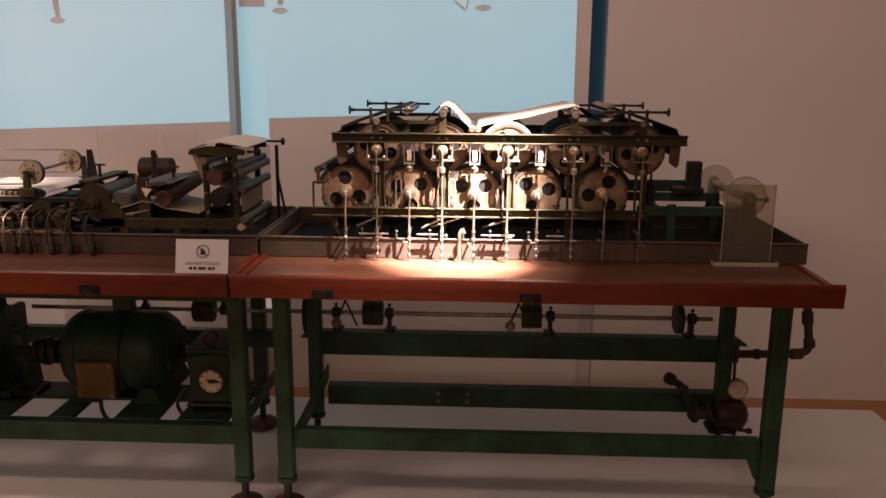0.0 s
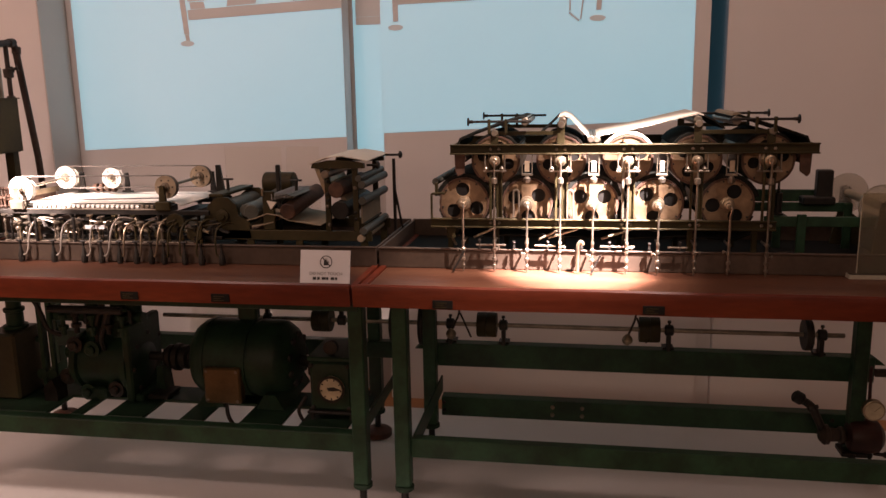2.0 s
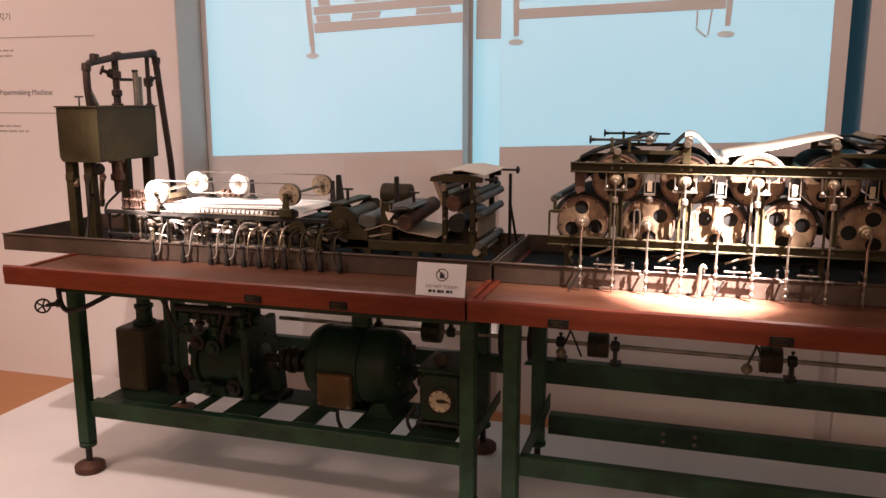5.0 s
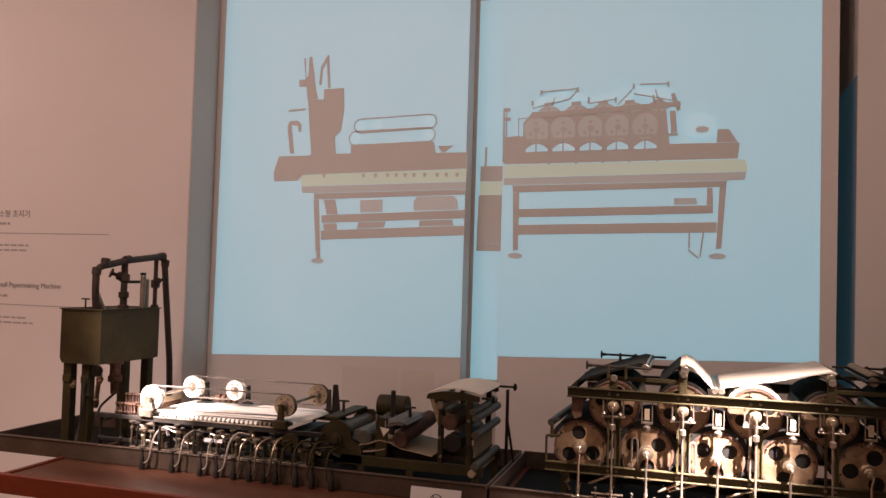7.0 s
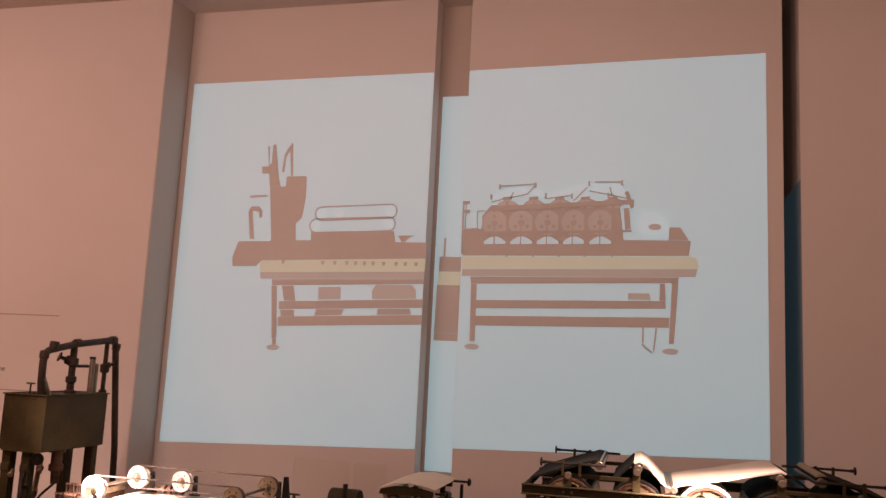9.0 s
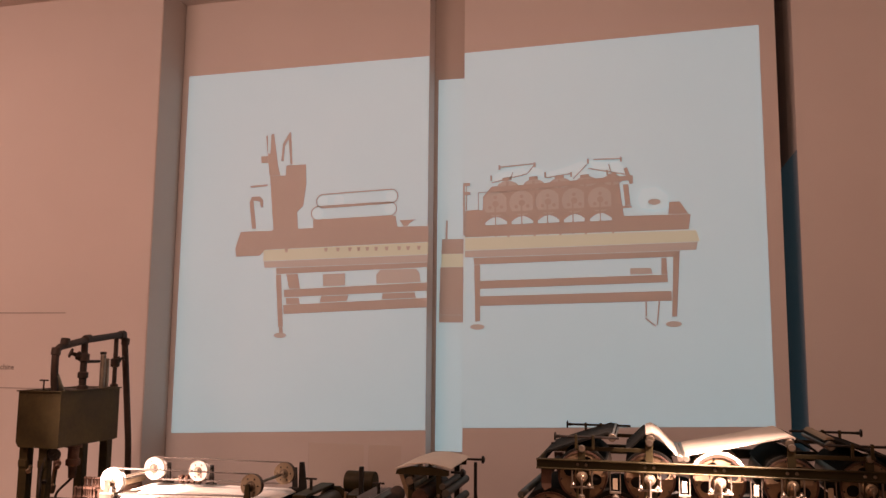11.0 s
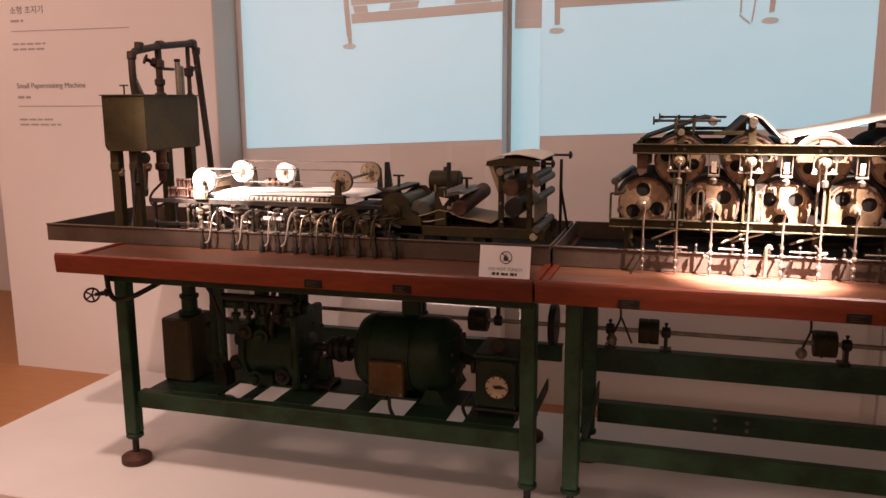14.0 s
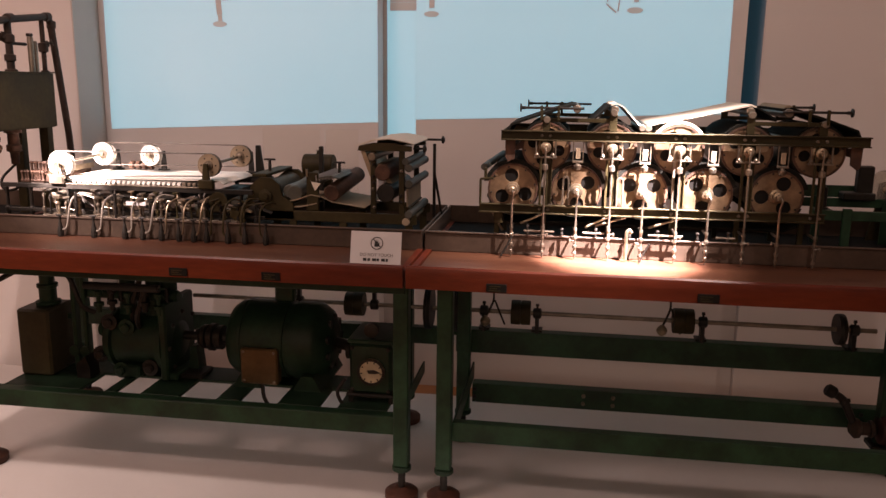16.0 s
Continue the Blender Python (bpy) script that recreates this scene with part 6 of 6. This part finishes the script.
# ---- steam trap pump at the far leg ----
trap = thing("steam_pump", (1.09, 3.07, 0.12), "small red-brown steam pump with a round pressure gauge", "pump")
part("pump_body", lathe(B(), (1.066, 3.085, 0.212), (1.19, 3.085, 0.212), [(0, 0.03), (0.008, 0.05), (0.02, 0.056), (0.07, 0.06), (0.1, 0.054), (0.116, 0.034), (0.124, 0.012)], 24), PUMPRED, trap)
part("pump_bracket", box(B(), 1.05, 1.15, 3.06, 3.139, 0.14, 0.158, 0.003), IRON, trap)
part("strainer", lathe(B(), (1.06, 3.075, 0.215), (0.975, 3.075, 0.215), [(0, 0.02), (0.01, 0.03), (0.02, 0.03), (0.022, 0.022), (0.05, 0.024), (0.055, 0.034), (0.07, 0.036), (0.085, 0.02)], 16), PIPE, trap, "dull grey-brown strainer")
part("inlet_pipe", tube(B(), [(0.985, 3.075, 0.235), (0.96, 3.07, 0.285), (0.945, 3.07, 0.32), (0.90, 3.07, 0.345)], 0.014, 10, 0.03), IRON, trap)
part("inlet_cap", lathe(B(), (0.915, 3.07, 0.338), (0.882, 3.07, 0.356), [(0, 0.017), (0.006, 0.022), (0.03, 0.022), (0.037, 0.014)], 12), IRON, trap)
part("inlet_nut", lathe(B(), (0.93, 3.07, 0.31), (0.965, 3.07, 0.318), [(0, 0.008), (0.004, 0.016), (0.016, 0.016), (0.02, 0.007), (0.036, 0.007)], 8), IRON, trap)
g = part("gauge", lathe(B(), (1.14, 3.055, 0.315), (1.14, 3.08, 0.315), [(0, 0.032), (0.002, 0.036), (0.025, 0.036)], 28), BRASS, trap, "round brass pressure gauge")
part("gauge_face", cyl(B(), (1.14, 3.0535, 0.315), (1.14, 3.0548, 0.315), 0.030, 28), DIAL, g)
part("gauge_needle", prism(B(), [(1.138, 0.312), (1.158, 0.333), (1.142, 0.316)], 3.0525, 3.0534), IRON, g)
part("gauge_stem", tube(B(), [(1.13, 3.085, 0.25), (1.135, 3.09, 0.30), (1.128, 3.08, 0.40), (1.12, 3.06, 0.47)], 0.006, 8, 0.02), PUMPRED, trap)
part("bleed_cock", lathe(B(), (1.15, 3.06, 0.16), (1.20, 3.05, 0.16), [(0, 0.006), (0.03, 0.007), (0.034, 0.011), (0.05, 0.009)], 10), IRON, trap)
for a, b in (((1.09, 3.06, 0.155), (1.15, 3.02, 0.006)), ((1.14, 3.06, 0.155), (1.175, 3.02, 0.008))):
    part("drain_hose", tube(B(), [a, (a[0] - 0.005, 3.05, 0.08), (b[0] - 0.02, 3.03, 0.03), b], 0.006, 8, 0.03), IRON, trap)
drain = thing("drain_pipe", (1.27, 2.9, 0.5), "brown drain pipe with elbows under the table end", "pipe")
part("pipe_run", tube(B(), [(1.14, 2.9, 0.7975), (1.275, 2.9, 0.765), (1.29, 2.9, 0.66), (1.312, 2.9, 0.505), (1.24, 2.9, 0.495), (1.08, 2.9, 0.492)], 0.0135, 12, 0.03), PIPE, drain)
for a, b in (((1.292, 2.9, 0.645), (1.297, 2.9, 0.60)), ((1.307, 2.9, 0.55), (1.311, 2.9, 0.52)), ((1.29, 2.9, 0.498), (1.25, 2.9, 0.4955)), ((1.15, 2.9, 0.4935), (1.13, 2.9, 0.493))):
    part("pipe_socket", cyl(B(), a, b, 0.0185, 12, 0.003), PIPE, drain)

# ---- hand valve at the wet end ----
hv = thing("hand_valve", (-2.05, 2.5, 0.64), "dark iron hand-wheel valve on a bent pipe under the table", "valve")
part("valve_pipe", tube(B(), [(-2.03, 2.52, 0.7985), (-2.015, 2.51, 0.70), (-2.01, 2.51, 0.665), (-1.985, 2.51, 0.640), (-1.93, 2.53, 0.655), (-1.86, 2.62, 0.70), (-1.84, 2.68, 0.7345)], 0.009, 10, 0.02), IRON, hv)
part("valve_body", lathe(B(), (-2.008, 2.51, 0.672), (-2.048, 2.47, 0.668), [(0, 0.013), (0.015, 0.015), (0.02, 0.009), (0.05, 0.006)], 12), IRON, hv)
bm = B()
c = Vector((-2.05, 2.468, 0.668))
d = Vector((-0.72, -0.69, 0)).normalized()
u = Vector((0.77, 0.64, 0)).normalized()
rim = [c + (u * math.cos(a) + Vector((0, 0, 1)) * math.sin(a)) * 0.024 for a in [2 * math.pi * k / 20 for k in range(21)]]
tube(bm, rim, 0.0036, 6)
for k in range(5):
    a = 2 * math.pi * k / 5
    tube(bm, [c, c + (u * math.cos(a) + Vector((0, 0, 1)) * math.sin(a)) * 0.024], 0.003, 6)
part("hand_wheel", bm, IRON, hv)

# ---- winder at the dry end ----
wind = thing("winder", (0.9, 2.9, 0.839), "green framed paper winder with a white and a clear reel flange", "machine section")
for y in (2.76, 3.06):
    part("winder_rail", box(B(), 0.69, 1.03, y, y + 0.012, 0.962, 0.992, 0.0015), GREEN, wind)
    for x in (0.795, 1.015):
        part("winder_post", box(B(), x - 0.013, x + 0.013, y - 0.012, y - 0.0005, 0.839, 1.0 if x < 0.9 else 0.99, 0.0015), GREEN, wind)
part("back_beam", box(B(), 0.70, 0.95, 3.10, 3.115, 0.99, 1.03, 0.0015), GREEN, wind)
part("bearing_stand", prism(B(), [(0.99, 0.8395), (1.075, 0.8395), (1.06, 0.93), (1.048, 1.0), (1.044, 1.036), (1.027, 1.044), (1.01, 1.036), (1.006, 1.0), (0.995, 0.93)], 2.74, 2.7475), OLIVE, wind)
part("bearing_stand", prism(B(), [(0.985, 0.8395), (1.10, 0.8395), (1.09, 0.92), (1.048, 0.95), (1.044, 1.036), (1.027, 1.044), (1.01, 1.036), (1.006, 0.95)], 3.125, 3.135), OLIVE, wind)
part("reel_shaft", cyl(B(), (1.027, 2.725, 1.02), (1.027, 3.14, 1.02), 0.009, 12), STEEL, wind)
part("clamp_screw", lathe(B(), (1.045, 2.743, 1.02), (1.085, 2.743, 1.02), [(0, 0.004), (0.03, 0.004), (0.032, 0.009), (0.04, 0.009)], 10), IRON, wind)
part("back_flange", cyl(B(), (1.027, 3.108, 1.02), (1.027, 3.114, 1.02), 0.066, 40, 0.001), haze, wind, "hazed clear round reel flange")
part("front_flange", cyl(B(), (1.027, 2.782, 1.02), (1.027, 2.787, 1.02), 0.064, 40, 0.001), haze, wind, "clear round reel flange")
part("core", cyl(B(), (1.027, 2.788, 1.02), (1.027, 3.107, 1.02), 0.013, 20, 0.001), OLDPAPER, wind, "paper-covered core")
part("drive_block", box(B(), 0.905, 0.955, 3.02, 3.055, 1.0, 1.105, 0.004), IRON, wind)
part("drive_block_foot", box(B(), 0.86, 0.96, 3.0, 3.0595, 0.993, 1.018, 0.004), IRON, wind)
part("tension_post", lathe(B(), (0.735, 2.80, 0.9925), (0.735, 2.80, 1.105), [(0, 0.018), (0.004, 0.018), (0.006, 0.012), (0.066, 0.012), (0.07, 0.004), (0.1125, 0.003)], 12), IRON, wind)
part("tension_foot", box(B(), 0.71, 0.76, 2.772, 2.83, 0.985, 0.9922, 0.001), GREEN, wind)
part("end_hood", prism(B(), [(1.08, 0.8395), (1.15, 0.8395), (1.12, 0.92), (1.095, 0.955), (1.07, 0.955)], 2.93, 3.12), IRON, wind)
guard = thing("acrylic_guard", (1.0, 2.63, 0.8325), "clear acrylic guard plate on a footed base", "guard", "clear guards")
part("guard_plate", box(B(), 0.925, 1.068, 2.64, 2.644, 0.8445, 1.075, 0.0008), amber, guard)
part("guard_base", box(B(), 0.898, 1.086, 2.615, 2.6515, 0.8325, 0.844, 0.001), amber, guard)

for x in (0.9225, 1.0685):
    part("polished_edge", box(B(), x, x + 0.002, 2.640, 2.644, 0.8445, 1.075), EDGE, guard, "bright polished edge", False)
part("polished_edge", box(B(), 0.898, 1.086, 2.6135, 2.6148, 0.8325, 0.8445), EDGE, guard, smooth=False)
for x in (0.8965, 1.0865):
    part("polished_edge", box(B(), x, x + 0.0013, 2.615, 2.6515, 0.8325, 0.8445), EDGE, guard, smooth=False)
part("flange_edge", holed_disc(B(), 1.027, 1.02, 2.781, 2.788, 0.0665, [(0, 0, 0.0645)], 48), EDGE, wind, "bright rim of the clear flange")
